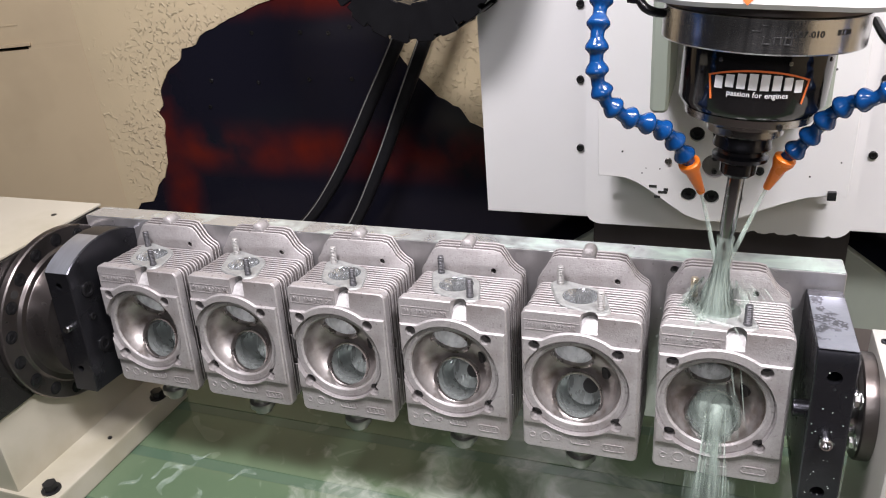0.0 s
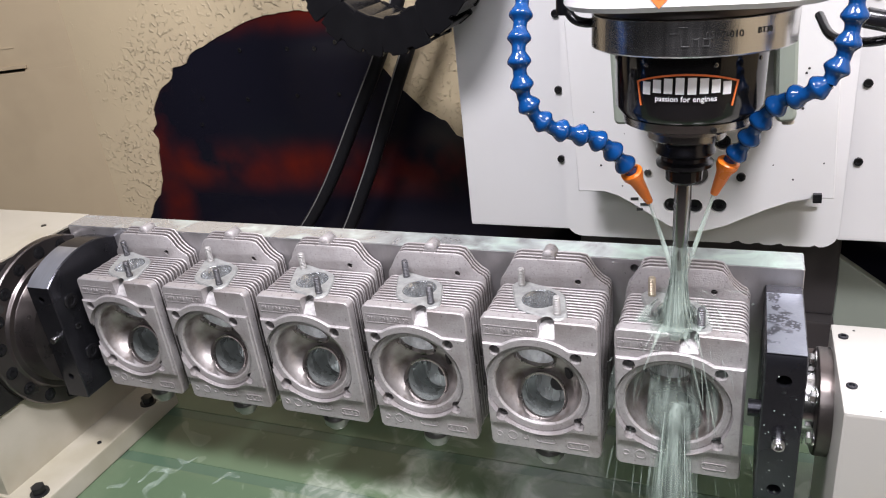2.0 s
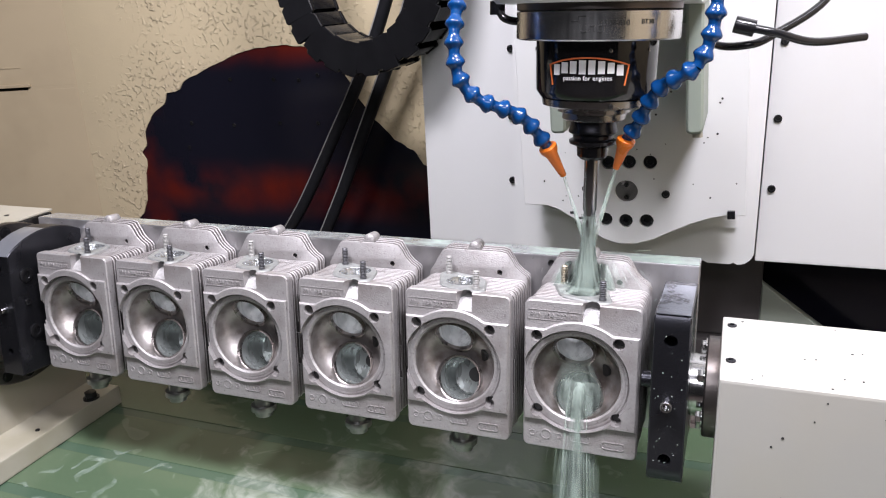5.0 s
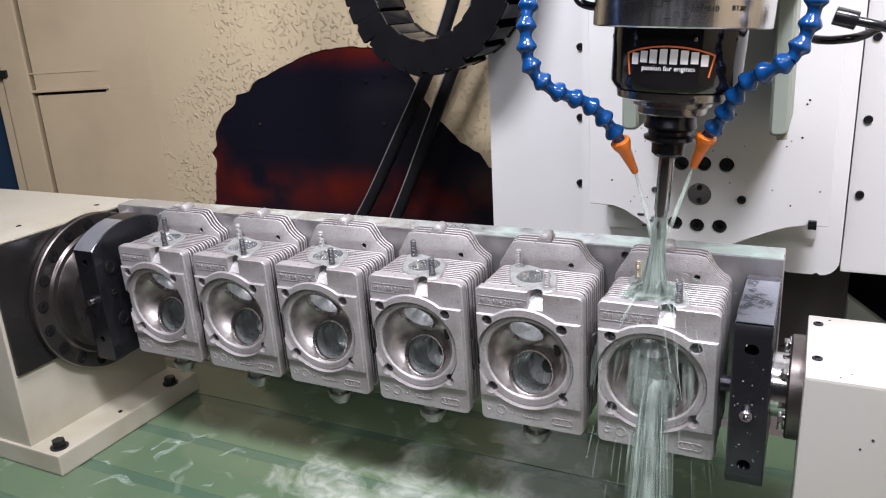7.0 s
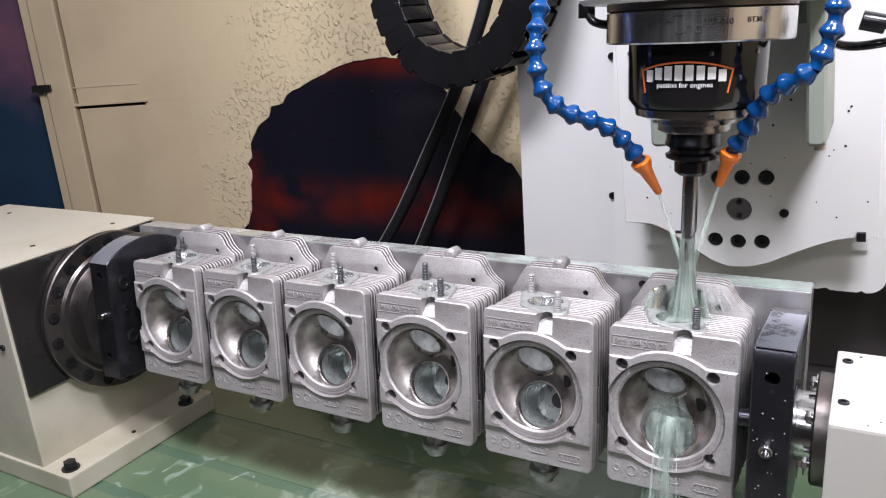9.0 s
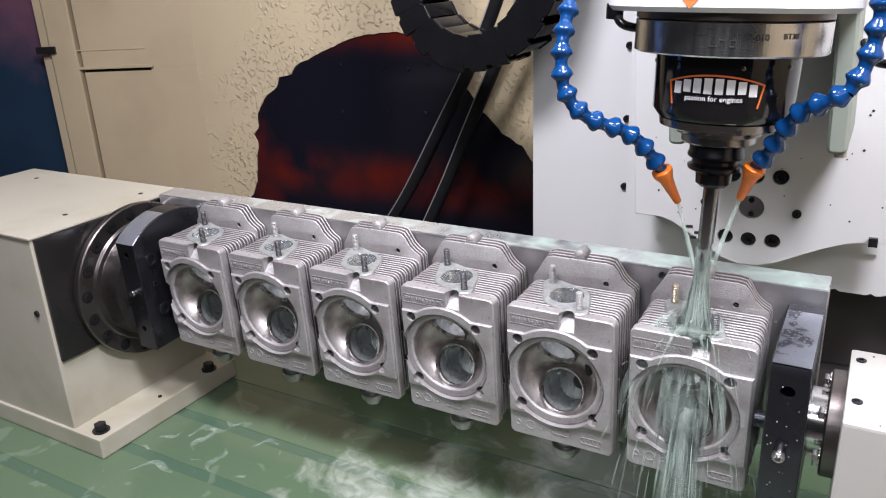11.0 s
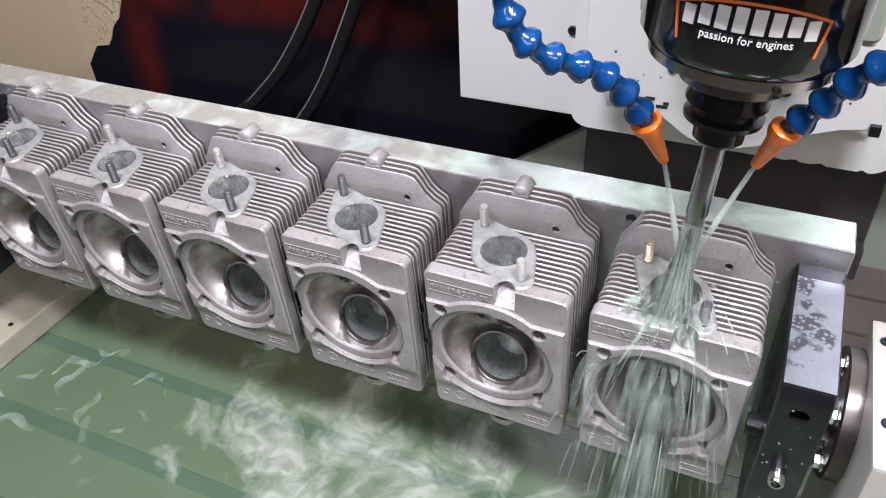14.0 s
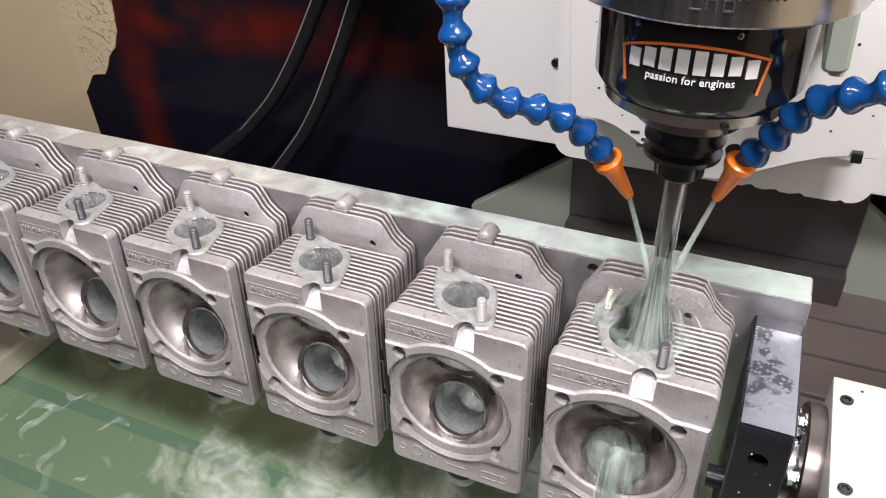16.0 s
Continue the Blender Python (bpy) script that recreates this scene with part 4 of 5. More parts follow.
# ---- cable chain and cables ----
def cable_chain():
    ob = thing("cable_chain", (0.24, 0.44, 0.45), "black plastic cable drag chain hanging in a loop", "cable chain")
    mid = spline([(0.100, 0.50, 1.10), (0.098, 0.49, 0.90), (0.105, 0.47, 0.72), (0.122, 0.455, 0.62), (0.143, 0.445, 0.555), (0.175, 0.442, 0.508), (0.232, 0.440, 0.481), (0.290, 0.440, 0.490), (0.333, 0.442, 0.522), (0.365, 0.445, 0.585), (0.385, 0.46, 0.68), (0.395, 0.475, 0.85), (0.40, 0.49, 1.10)], 10)
    length = [0.0]
    for a, b in zip(mid, mid[1:]):
        length.append(length[-1] + (b - a).length)
    pitch = 0.030
    for k in range(int(length[-1] / pitch)):
        s = k * pitch
        i = min(max(np.searchsorted(length, s) - 1, 0), len(mid) - 2)
        p = mid[i]
        q = mid[min(i + 3, len(mid) - 1)]
        d = (q - p).normalized()
        y = Vector((0, 1, 0))
        n = d.cross(y).normalized()
        m = Matrix((d, y, n)).transposed().to_4x4()
        m.translation = p
        # two waisted side plates, each lapping the next, with crossbars between
        side = [(-0.005, -0.021), (0.004, -0.0215), (0.0075, -0.0265), (0.029, -0.0265), (0.0315, -0.024), (0.0315, 0.024), (0.029, 0.0265), (0.0075, 0.0265), (0.004, 0.0215), (-0.005, 0.021)]
        bm = None
        for lo, hi in ((-0.0445, -0.036), (0.036, 0.0445)):
            bm = prism(side, "y", lo, hi, bm, bevel=0.0012)
        for w in (-0.0255, 0.0225):
            box(0.0065, 0.0285, -0.0355, 0.0355, w, w + 0.003, 0.0012, bm)
        bmesh.ops.transform(bm, matrix=m, verts=bm.verts)
        part("link", bm, CHAIN, ob, smooth=30)


cable_chain()
for pts in ([(0.265, 0.60, 0.75), (0.203, 0.60, 0.56), (0.141, 0.60, 0.431), (0.079, 0.60, 0.325), (0.024, 0.60, 0.232), (-0.016, 0.60, 0.170), (-0.063, 0.60, 0.108), (-0.112, 0.60, 0.058), (-0.160, 0.60, 0.015), (-0.26, 0.59, -0.06)], [(0.305, 0.60, 0.75), (0.250, 0.60, 0.56), (0.189, 0.60, 0.431), (0.135, 0.60, 0.320), (0.093, 0.60, 0.232), (0.061, 0.60, 0.170), (0.030, 0.60, 0.113), (-0.003, 0.60, 0.062), (-0.034, 0.60, 0.022), (-0.10, 0.59, -0.06)]):
    hose = thing("cable", pts[0], "black ribbed rubber cable hanging by the wall", "cable", "hanging cables")
    part("sheath", tube(spline(pts, 10), 0.0120, 14), RUBBER, hose, smooth=60)
    part("seam", tube([p + Vector((-0.0085, -0.0090, 0.0)) for p in spline(pts, 10)], 0.0013, 6), STUD_PALE, hose)

# ---- table ----
table = thing("machine_table", (0.4, 0.0, 0.0), "green wet machine table with T-slots and milky coolant", "machine table")
ys = [-0.262, -0.1845, -0.1675, -0.0885, -0.0715, 0.0095, 0.0265, 0.1075, 0.1245, 0.2055, 0.2225, 0.30]
for a, b in zip(ys[::2], ys[1::2]):
    part("top", box(-0.85, 1.35, a, b, -0.03, 0.0, 0.0015), WET, table)
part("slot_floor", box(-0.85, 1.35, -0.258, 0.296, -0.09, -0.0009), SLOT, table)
part("apron", box(-0.85, 1.35, -0.262, 0.30, -0.40, -0.0905, 0.004), WAYCOVER, table)

# dried streaks of coolant on the table
random.seed(21)
for sx, sy, sl, turn in ((0.016, -0.097, 0.06, 25), (0.080, -0.048, 0.05, -60), (0.041, 0.028, 0.03, 20), (0.028, -0.022, 0.05, -70), (0.115, 0.011, 0.035, 30), (0.010, -0.005, 0.04, 50), (0.030, 0.005, 0.035, 45), (-0.020, -0.035, 0.03, 60), (0.055, -0.06, 0.014, 0), (0.135, -0.06, 0.016, 60), (-0.03, -0.07, 0.018, 10)):
    pts = []
    for k in range(9):
        f = k / 8 - 0.5
        pts.append((f * sl, 0.18 * sl * math.sin(5.5 * f + 3 * sx * 40)))
    bm = bmesh.new()
    rows_ = []
    for k, (u, v) in enumerate(pts):
        w = min(0.0050, 0.11 * sl) * math.sin(math.pi * (k + 0.6) / 9.2) * random.uniform(0.6, 1.3) + 0.0006
        rows_.append([bm.verts.new((u - 0.3 * w, v - w, 0.0006)), bm.verts.new((u, v, 0.0010)), bm.verts.new((u + 0.3 * w, v + w, 0.0006))])
    for p, q in zip(rows_, rows_[1:]):
        for k in (0, 1):
            bm.faces.new((p[k], p[k + 1], q[k + 1], q[k]))
    bmesh.ops.transform(bm, matrix=pose(sx, sy, 0, 0, 0, turn), verts=bm.verts)
    part("coolant_streak", bm, RESIDUE, table, smooth=60)

# ---- rotary unit ----
rotary = thing("rotary_unit", (-0.25, 0.0, 0.0), "ivory painted rotary axis housing bolted to the table", "rotary table")
part("body", box(-0.47, -0.1155, -0.112, 0.131, 0.004, 0.303, 0.0025), BOXPAINT, rotary)
part("top_cover", box(-0.472, -0.1135, -0.114, 0.133, 0.3032, 0.3062, 0.001), BOXPAINT, rotary, "ivory lid with a scratch")
part("face_plate", box(-0.1154, -0.1105, -0.108, 0.128, 0.132, 0.3025, 0.001), STEEL_FACE, rotary, "dark oiled steel face plate")
part("base_flange", box(-0.47, -0.0585, -0.116, 0.135, 0.0006, 0.030, 0.0025), BOXPAINT, rotary, "stained ivory base flange")
for x, y in ((-0.150, 0.089), (-0.163, -0.027), (-0.40, 0.089), (-0.40, -0.03)):
    part("screw", cyl((x, y, 0.306), (x, y, 0.3068), 0.0035, seg=12), BOLT, rotary)
for x, y in ((-0.078, -0.098), (-0.070, 0.092)):
    bolt_head((x, y, 0.030), (0, 0, 1), 0.0085, 0.011, rotary, hexed=True)
bolt_head((-0.075, 0.0, 0.030), (0, 0, 1), 0.003, 0.0015, rotary)
for z in (0.20, 0.02):
    bolt_head((-0.135, -0.112, z), (0, -1, 0), 0.004, 0.003, rotary)

# ---- tailstock ----
tail = thing("tailstock", (0.95, 0.0, 0.0), "ivory painted tailstock box with a steel flange", "tailstock")
part("body", box(0.7905, 1.25, -0.050, 0.083, 0.0006, 0.2595, 0.0025), TAILPAINT, tail)
for x in (0.799, 1.10):
    for y in (0.0615, -0.0135):
        bolt_head((x, y, 0.2592), (0, 0, 1), 0.0042, 0.0018, tail, STEEL_DARK)
bolt_head((0.798, -0.050, 0.10), (0, -1, 0), 0.0042, 0.003, tail)
part("flange", lathe([(0.7785, 0.0), (0.7785, 0.0465), (0.780, 0.0480), (0.7904, 0.0480), (0.7904, 0)], (0, AXIS_Y, AXIS_Z), (1, 0, 0), 48, closed=False), STEEL_BROWN, tail, "brown stained steel flange", smooth=40)
for a in range(0, 360, 60):
    p = (0.7785, AXIS_Y + 0.039 * math.cos(radians(a + 20)), AXIS_Z + 0.039 * math.sin(radians(a + 20)))
    bolt_head(p, (-1, 0, 0), 0.0055, 0.006, tail, STEEL, hexed=True)

random.seed(8)
for k in range(22):
    x, z, r = random.uniform(0.82, 1.05), random.uniform(0.12, 0.255), random.uniform(0.0006, 0.0015)
    part("speck", cyl((x, -0.0500, z), (x, -0.0504, z), r, seg=7), INK_BLACK, tail)
for k in range(16):
    x, y, r = random.uniform(0.80, 1.05), random.uniform(-0.045, 0.078), random.uniform(0.0005, 0.0013)
    part("speck", cyl((x, y, 0.2594), (x, y, 0.2599), r, seg=7), INK_BLACK, tail)

# ---- tilting fixture ----
fixture = thing("tilting_fixture", (0.33, AXIS_Y, AXIS_Z), "milled aluminium fixture beam between two dark end plates", "fixture")
beam = prism(rounded(0.0885, 0.1225, 0.128, 0.309, 0.0012, 2), "x", -0.104, 0.766, bevel=0.0008)
HB = [(0.6175, 0.300)]
beam = cut(beam, [cyl((x, 0.08, z), (x, 0.11, z), 0.0042, seg=18) for x, z in HB])
part("beam", beam, BEAM, fixture, "milled aluminium beam wet with coolant", smooth=30)

part("coolant_film", box(-0.1030, 0.7650, 0.0895, 0.1215, 0.3091, 0.3095), FILM, fixture, "milky green coolant lying on the beam")


def end_plate(top, r=0.1015, cz=0.2125):
    out = []
    for k in range(0, 73):
        a = radians(-180 + 360 * k / 72)
        y, z = AXIS_Y + r * math.cos(a), cz + r * math.sin(a)
        out.append((max(y, -0.0265), min(max(z, 0.1300), top)))
    clean = []
    for p in out:
        if not clean or (Vector(p) - Vector(clean[-1])).length > 0.0015:
            clean.append(p)
    return clean[:-1] if (Vector(clean[0]) - Vector(clean[-1])).length < 0.0015 else clean


plate = cut(prism(end_plate(0.3200, 0.1075, 0.2020), "x", -0.0640, -0.0300, bevel=0.0012), [cyl((-0.047, -0.05, z), (-0.047, 0.0, z), 0.0042, seg=18) for z in (0.268, 0.160)])
plate = part("end_plate", plate, STEEL_DARK, fixture, "blackened steel end plate, front of its turned rim painted bright", smooth=30)
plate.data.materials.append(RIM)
# Turned steel rim; only front upper faces bright, reflected light put into colour.
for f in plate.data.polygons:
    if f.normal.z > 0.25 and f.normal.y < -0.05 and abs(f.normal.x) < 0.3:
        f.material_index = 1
part("locating_pin", cyl((-0.046, -0.020, 0.2155), (-0.046, -0.034, 0.2155), 0.0042, seg=18, bevel=0.0008), STEEL, fixture, "bright steel pin", smooth=40)
for y, z in ((-0.004, 0.256), (0.000, 0.182), (0.075, 0.258), (-0.006, 0.222)):
    bolt_head((-0.030, y, z), (1, 0, 0), 0.0095 if z != 0.222 else 0.0045, 0.002, fixture, GLOSS)
plate = cut(prism(end_plate(0.2915), "x", 0.7340, 0.7655, bevel=0.0012), [cyl((0.7492, -0.05, z), (0.7492, 0.0, z), 0.0058, seg=20) for z in (0.268, 0.155)])
part("end_plate", plate, STEEL_DARK, fixture, "blackened steel end plate with bright top", smooth=30)
part("locating_pin", lathe([(0, 0), (0, 0.0052), (0.011, 0.0052), (0.012, 0.0045), (0.012, 0.003), (0.006, 0.003), (0.006, 0)], (0.7488, -0.0262, 0.2105), (0, -1, 0.0), 20, closed=False), STEEL, fixture, "bright steel socket pin", smooth=40)
part("top_skin", box(0.7352, 0.7643, -0.0235, 0.074, 0.2916, 0.2922), TOPSKIN, fixture, "bright milled top with coolant stains")
DISC_Y, DISC_Z = 0.0350, 0.2005
part("face_disc", lathe([(-0.1100, 0), (-0.1100, 0.1085), (-0.1085, 0.1100), (-0.1010, 0.1100), (-0.0995, 0.1085), (-0.0995, 0.0885), (-0.0985, 0.0875), (-0.0965, 0.0870), (-0.0955, 0.0860), (-0.0955, 0.0795), (-0.0940, 0.0785), (-0.0642, 0.0780), (-0.0642, 0)], (0, DISC_Y, DISC_Z), (1, 0, 0), 96, closed=False), DISC, fixture, "dark turned steel face disc", smooth=35)
for k in range(18):
    a = radians(20 * k + 12)
    p = (-0.0995, DISC_Y + 0.0975 * math.cos(a), DISC_Z + 0.0975 * math.sin(a))
    part("counterbore", cyl((p[0] - 0.001, p[1], p[2]), (p[0] + 0.0003, p[1], p[2]), 0.0080, seg=20), GLOSS, fixture)
    bolt_head((p[0] + 0.0002, p[1], p[2]), (1, 0, 0), 0.0060, 0.0012, fixture, GLOSS)
part("tapped_hole", cyl((-0.1005, DISC_Y + 0.0975 * math.cos(radians(143)), DISC_Z + 0.0975 * math.sin(radians(143))), (-0.0992, DISC_Y + 0.0975 * math.cos(radians(143)), DISC_Z + 0.0975 * math.sin(radians(143))), 0.0050, seg=18), INK_BLACK, fixture)
part("shaft", lathe([(0.7656, 0), (0.7656, 0.0300), (0.7784, 0.0300), (0.7784, 0)], (0, AXIS_Y, AXIS_Z), (1, 0, 0), 48, closed=False), STEEL, fixture, "bright turned shaft", smooth=40)
part("stub", lathe([(0.7245, 0), (0.7245, 0.0075), (0.7338, 0.0075), (0.7338, 0)], (0, -0.004, 0.2220), (1, 0, 0), 24, closed=False), STEEL_DARK, fixture, smooth=40)


random.seed(12)
for k in range(70):
    # beads of coolant on the beam beside the wet head
    x, z, r = 0.560 + 0.20 * random.random() ** 0.7, random.uniform(0.20, 0.306), random.uniform(0.0005, 0.0014)
    part("droplet", lathe([(0, 0), (0, r), (0.5 * r, 0.8 * r), (0.75 * r, 0)], (x, 0.0885, z), (0, -1, 0), 8, closed=False), MIST, fixture, smooth=60)
random.seed(33)
for k in range(26):
    x, z, r = random.uniform(0.737, 0.7625), random.uniform(0.145, 0.288), random.uniform(0.0003, 0.0008)
    part("droplet", lathe([(0, 0), (0, r), (0.4 * r, 0.8 * r), (0.6 * r, 0)], (x, -0.0265, z), (0, -1, 0), 8, closed=False), COOLANT, fixture, smooth=60)

# ---- cylinder head ----
def cylinder_head():
    ob = thing("cylinder_head", (0.04, 0.05, 0.134), "grey cast aluminium finned cylinder head, freshly ported", "cylinder head", "cylinder heads on the fixture")
    CX, CZ = 0.0390, 0.2122
    BX, BZ = 0.0375, 0.2100
    RX, RZ = 0.0370, 0.2085
    bowl = lathe([(-0.02, 0), (-0.02, 0.0430), (0.0105, 0.0426), (0.0180, 0.0402), (0.0247, 0.0340), (0.0298, 0.0250), (0.0323, 0.0125), (0.0333, 0)], (BX, 0, BZ), (0, 1, 0), 48, closed=False)
    # each valve looks out of the chamber along its own axis
    low_d, up_d = Vector((0.02, 0.951, -0.309)).normalized(), Vector((0.03, 0.875, 0.485)).normalized()
    low_c, up_c = Vector((0.0370, 0.0225, 0.1855)), Vector((0.0315, 0.0235, 0.2320))
    low0, low1 = low_c - low_d * 0.014, low_c + low_d * 0.045
    up0, up1 = up_c - up_d * 0.012, up_c + up_d * 0.034
    low = cyl(low0, low1, 0.0250, seg=36)
    up = cyl(up0, up1, 0.0215, seg=36)
    bore = cyl((0.036, 0.0395, 0.240), (0.036, 0.0368, 0.31), 0.0176, seg=36)
    # a round-ended slot ground into the upper edge, its floor sloping up from the front face
    slope = Matrix(((1, 0, 0, 0.0500), (0, 0.75, -0.6614, 0.0), (0, 0.6614, 0.75, 0.2675), (0, 0, 0, 1)))

    def slot(foot, a, b_):
        mouth = [(0.0082 * math.cos(math.pi * k / 14), 0.0105 + 0.0082 * math.sin(math.pi * k / 14)) for k in range(15)]
        bm = prism([(-0.0070, foot), (0.0070, foot)] + mouth, "z", a, b_)
        bmesh.ops.transform(bm, matrix=slope, verts=bm.verts)
        return bm

    notch = slot(-0.02, 0.0, 0.05)
    studs = [(-0.0006, 0.2515), (0.0770, 0.2510), (0.0, 0.1740), (0.0770, 0.1740)]
    holes = [cyl((x, -0.03, z), (x, 0.010, z), 0.0056, seg=18) for x, z in studs]
    cutters = [bowl, low, up, bore, notch]
    # front plate with its raised pad
    base = prism(rounded(-0.0135, 0.0972, 0.1345, 0.2862, 0.0060, 4), "y", 0.0, 0.0115, bevel=0.0012)
    pad = []
    for sign in (1, -1):
        for k in range(41):
            u = sign * (-0.0515 + 0.1085 * k / 40)
            if sign < 0:
                u += 0.0055
            hump = math.sqrt(max(0.0, 0.0565 ** 2 - u * u))
            pad.append((CX + u, CZ + max(0.0465, hump) if sign > 0 else CZ - max(0.0480, hump)))
    wing = prism(pad, "y", -0.0034, 0.0005, bevel=0.0014)
    recess = cyl((RX, -0.02, RZ), (RX, 0.0030, RZ), 0.0518, seg=72)
    part("front_plate", cut(base, cutters + holes + [recess]), CAST, ob, smooth=30)
    part("pad", cut(wing, [recess] + holes), CAST, ob, smooth=30)
    ring = lathe([(0.0018, 0.0438), (0.0014, 0.0444), (0.0014, 0.0470), (0.0018, 0.0472), (0.0018, 0.0494), (0.0024, 0.0500), (0.0036, 0.0508), (0.0052, 0.0508), (0.0052, 0.0424), (0.0034, 0.0426)], (RX, 0, RZ), (0, 1, 0), 72)
    for v in ring.verts:
        # the mouth of the chamber sits a little off the centre of the recess
        q = math.hypot(v.co.x - RX, v.co.z - RZ)
        w = max(0.0, min(1.0, (0.0502 - q) / 0.006))
        v.co.x += w * (BX - RX)
        v.co.z += w * (BZ - RZ)
    part("seal_ring", cut(ring, holes), CAST, ob, "machined sealing ring", smooth=30)
    for x, z in studs:
        part("stud_hole", cyl((x, 0.0095, z), (x, 0.0100, z), 0.0056, seg=16), INK_BLACK, ob)
    part("notch_floor", slot(0.0004, -0.0012, 0.0003), NOTCH, ob, "bright ground slot floor")
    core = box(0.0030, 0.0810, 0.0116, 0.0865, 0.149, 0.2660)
    part("core", cut(core, cutters), CORE_SHADE, ob, "casting between the fins, darkened for shade")
    # combustion chamber, ports and valve seats
    shell = lathe([(0.0036, 0.0419), (0.0100, 0.0412), (0.0170, 0.0388), (0.0235, 0.0328), (0.0285, 0.0240), (0.0310, 0.0120), (0.0320, 0), (0.0332, 0), (0.0322, 0.0124), (0.0297, 0.0248), (0.0246, 0.0338), (0.0178, 0.0400), (0.0104, 0.0424), (0.0036, 0.0428)], (BX, 0, BZ), (0, 1, 0), 64, closed=True)
    part("chamber", cut(shell, [cyl(low0, low1, 0.0232, seg=40), cyl(up0, up1, 0.0196, seg=40)]), CHAMBER, ob, "smooth machined combustion chamber", smooth=40)
    for name, c, d, r, far in (("exhaust_port", low_c, low_d, 0.0232, 0.038), ("intake_port", up_c, up_d, 0.0196, 0.026)):
        bm = lathe([(0.001, r + 0.0012), (0.001, r - 0.0006), (far * 0.5, r * 0.94), (far, r * 0.80), (far + 0.003, 0), (far + 0.005, 0), (far + 0.003, r * 0.86), (far * 0.5, r + 0.0010)], c, d, 40, closed=True)
        if name == "intake_port":
            bm = cut(bm, [bore])
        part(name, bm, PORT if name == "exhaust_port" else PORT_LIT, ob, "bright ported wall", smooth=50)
        part("valve_seat", lathe([(-0.0036, r + 0.0004), (-0.0028, r - 0.0008), (0.001, r - 0.0013), (0.001, r + 0.0016), (-0.0040, r + 0.0016)], c, d, 40), SEAT_BURNT, ob, "ground steel valve seat ring", smooth=40)
    low1 = low_c + low_d * 0.045
    part("valve_guide", cyl(low_c + low_d * 0.0390 + Vector((0.0060, 0, 0.0030)), low_c + low_d * 0.0345 + Vector((0.0065, 0, 0.0030)), 0.0080, seg=18), INK_BLACK, ob)
    part("spark_plug_hole", cyl((0.0640, 0.0300, 0.2125), (0.0610, 0.0268, 0.2122), 0.0060, seg=18), INK_BLACK, ob)
    # cooling fins
    low_z = 0.1360
    for k in range(15):
        y = 0.0148 + 0.00505 * k
        d = 0.0006 * math.sin(k * 2.1)
        if k < 11:
            out = rounded(-0.0130 + d, 0.0968 + d, low_z, 0.2855, 0.0085, 4, "abcd")
        else:
            out = rounded(-0.0130 + d, 0.0968 + d, low_z, 0.284, 0.006, 3, "ab")[:8]
            up_ = 0.0008 * (k - 11)
            out += [(0.0968 + d, 0.2845), (0.0945, 0.2885), (0.0880, 0.2925), (0.0820, 0.2985), (0.0775, 0.3065), (0.0730, 0.3115 + up_), (0.0660, 0.3130 + up_), (0.0080, 0.3130 + up_), (0.0020, 0.3110 + up_), (-0.0030, 0.3035), (-0.0085, 0.2935), (-0.0125, 0.2880), (-0.0130 + d, 0.2835)]
        # side slots
        fin = prism(out, "y", y - 0.00110, y + 0.00110, bevel=0.0007)
        c = [q for q in cutters]
        if k >= 11:
            c.append(cyl((0.0660, 0.05, 0.2905), (0.0660, 0.10, 0.2905), 0.0030, seg=14))
        if k % 3 == 1:
            c.append(box(0.0925, 0.12, y - 0.01, y + 0.01, 0.215, 0.228))
            c.append(box(0.0925, 0.12, y - 0.01, y + 0.01, 0.178, 0.186))
        bm = cut(fin, c)
        bmesh.ops.recalc_face_normals(bm, faces=bm.faces)
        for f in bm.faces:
            # bright edges, sides darkened for grime and groove shade; the first tall fin has a clean front
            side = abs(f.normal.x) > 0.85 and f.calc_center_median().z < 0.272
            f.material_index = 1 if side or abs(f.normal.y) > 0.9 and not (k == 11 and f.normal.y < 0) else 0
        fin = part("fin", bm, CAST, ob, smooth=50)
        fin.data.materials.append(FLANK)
    # intake flange with its studs
    mid, s0, s1 = Vector((0.0360, 0.0368)), Vector((0.0120, 0.0606)), Vector((0.0584, 0.0124))
    hull = []
    for k in range(72):
        a = 2 * math.pi * k / 72
        d = Vector((math.cos(a), math.sin(a)))
        best = max(mid.dot(d) + 0.0242, s0.dot(d) + 0.0098, s1.dot(d) + 0.0092)
        hull.append((d, best))
    pts = []
    for (d0, h0), (d1, h1) in zip(hull, hull[1:] + hull[:1]):
        det = d0.x * d1.y - d0.y * d1.x
        pts.append(((h0 * d1.y - h1 * d0.y) / det, (d0.x * h1 - d1.x * h0) / det))
    flange = prism(pts, "z", 0.262, 0.2876, bevel=0.0014)
    part("intake_flange", cut(flange, [bore, notch]), FLANGE, ob, "bright milled intake flange", smooth=30)
    part("bore_wall", lathe([(0.256, 0.0164), (0.287, 0.0172), (0.2875, 0.0176), (0.256, 0.0176)], (0.036, 0.0372, 0), (0, 0, 1), 40), BORE, ob, "wet bright port wall", smooth=50)
    for p, mat in ((s1, STUD), (s0, STUD)):
        prof = [(0.2870, 0), (0.2870, 0.0036)]
        for k in range(9):
            prof += [(0.2900 + 0.0017 * k, 0.0036), (0.29085 + 0.0017 * k, 0.0025)]
        prof += [(0.3055, 0.0034), (0.3065, 0.0026), (0.3065, 0)]
        part("stud", lathe(prof, (p.x, p.y, 0), (0, 0, 1), 16, closed=False), mat, ob, "threaded steel stud")
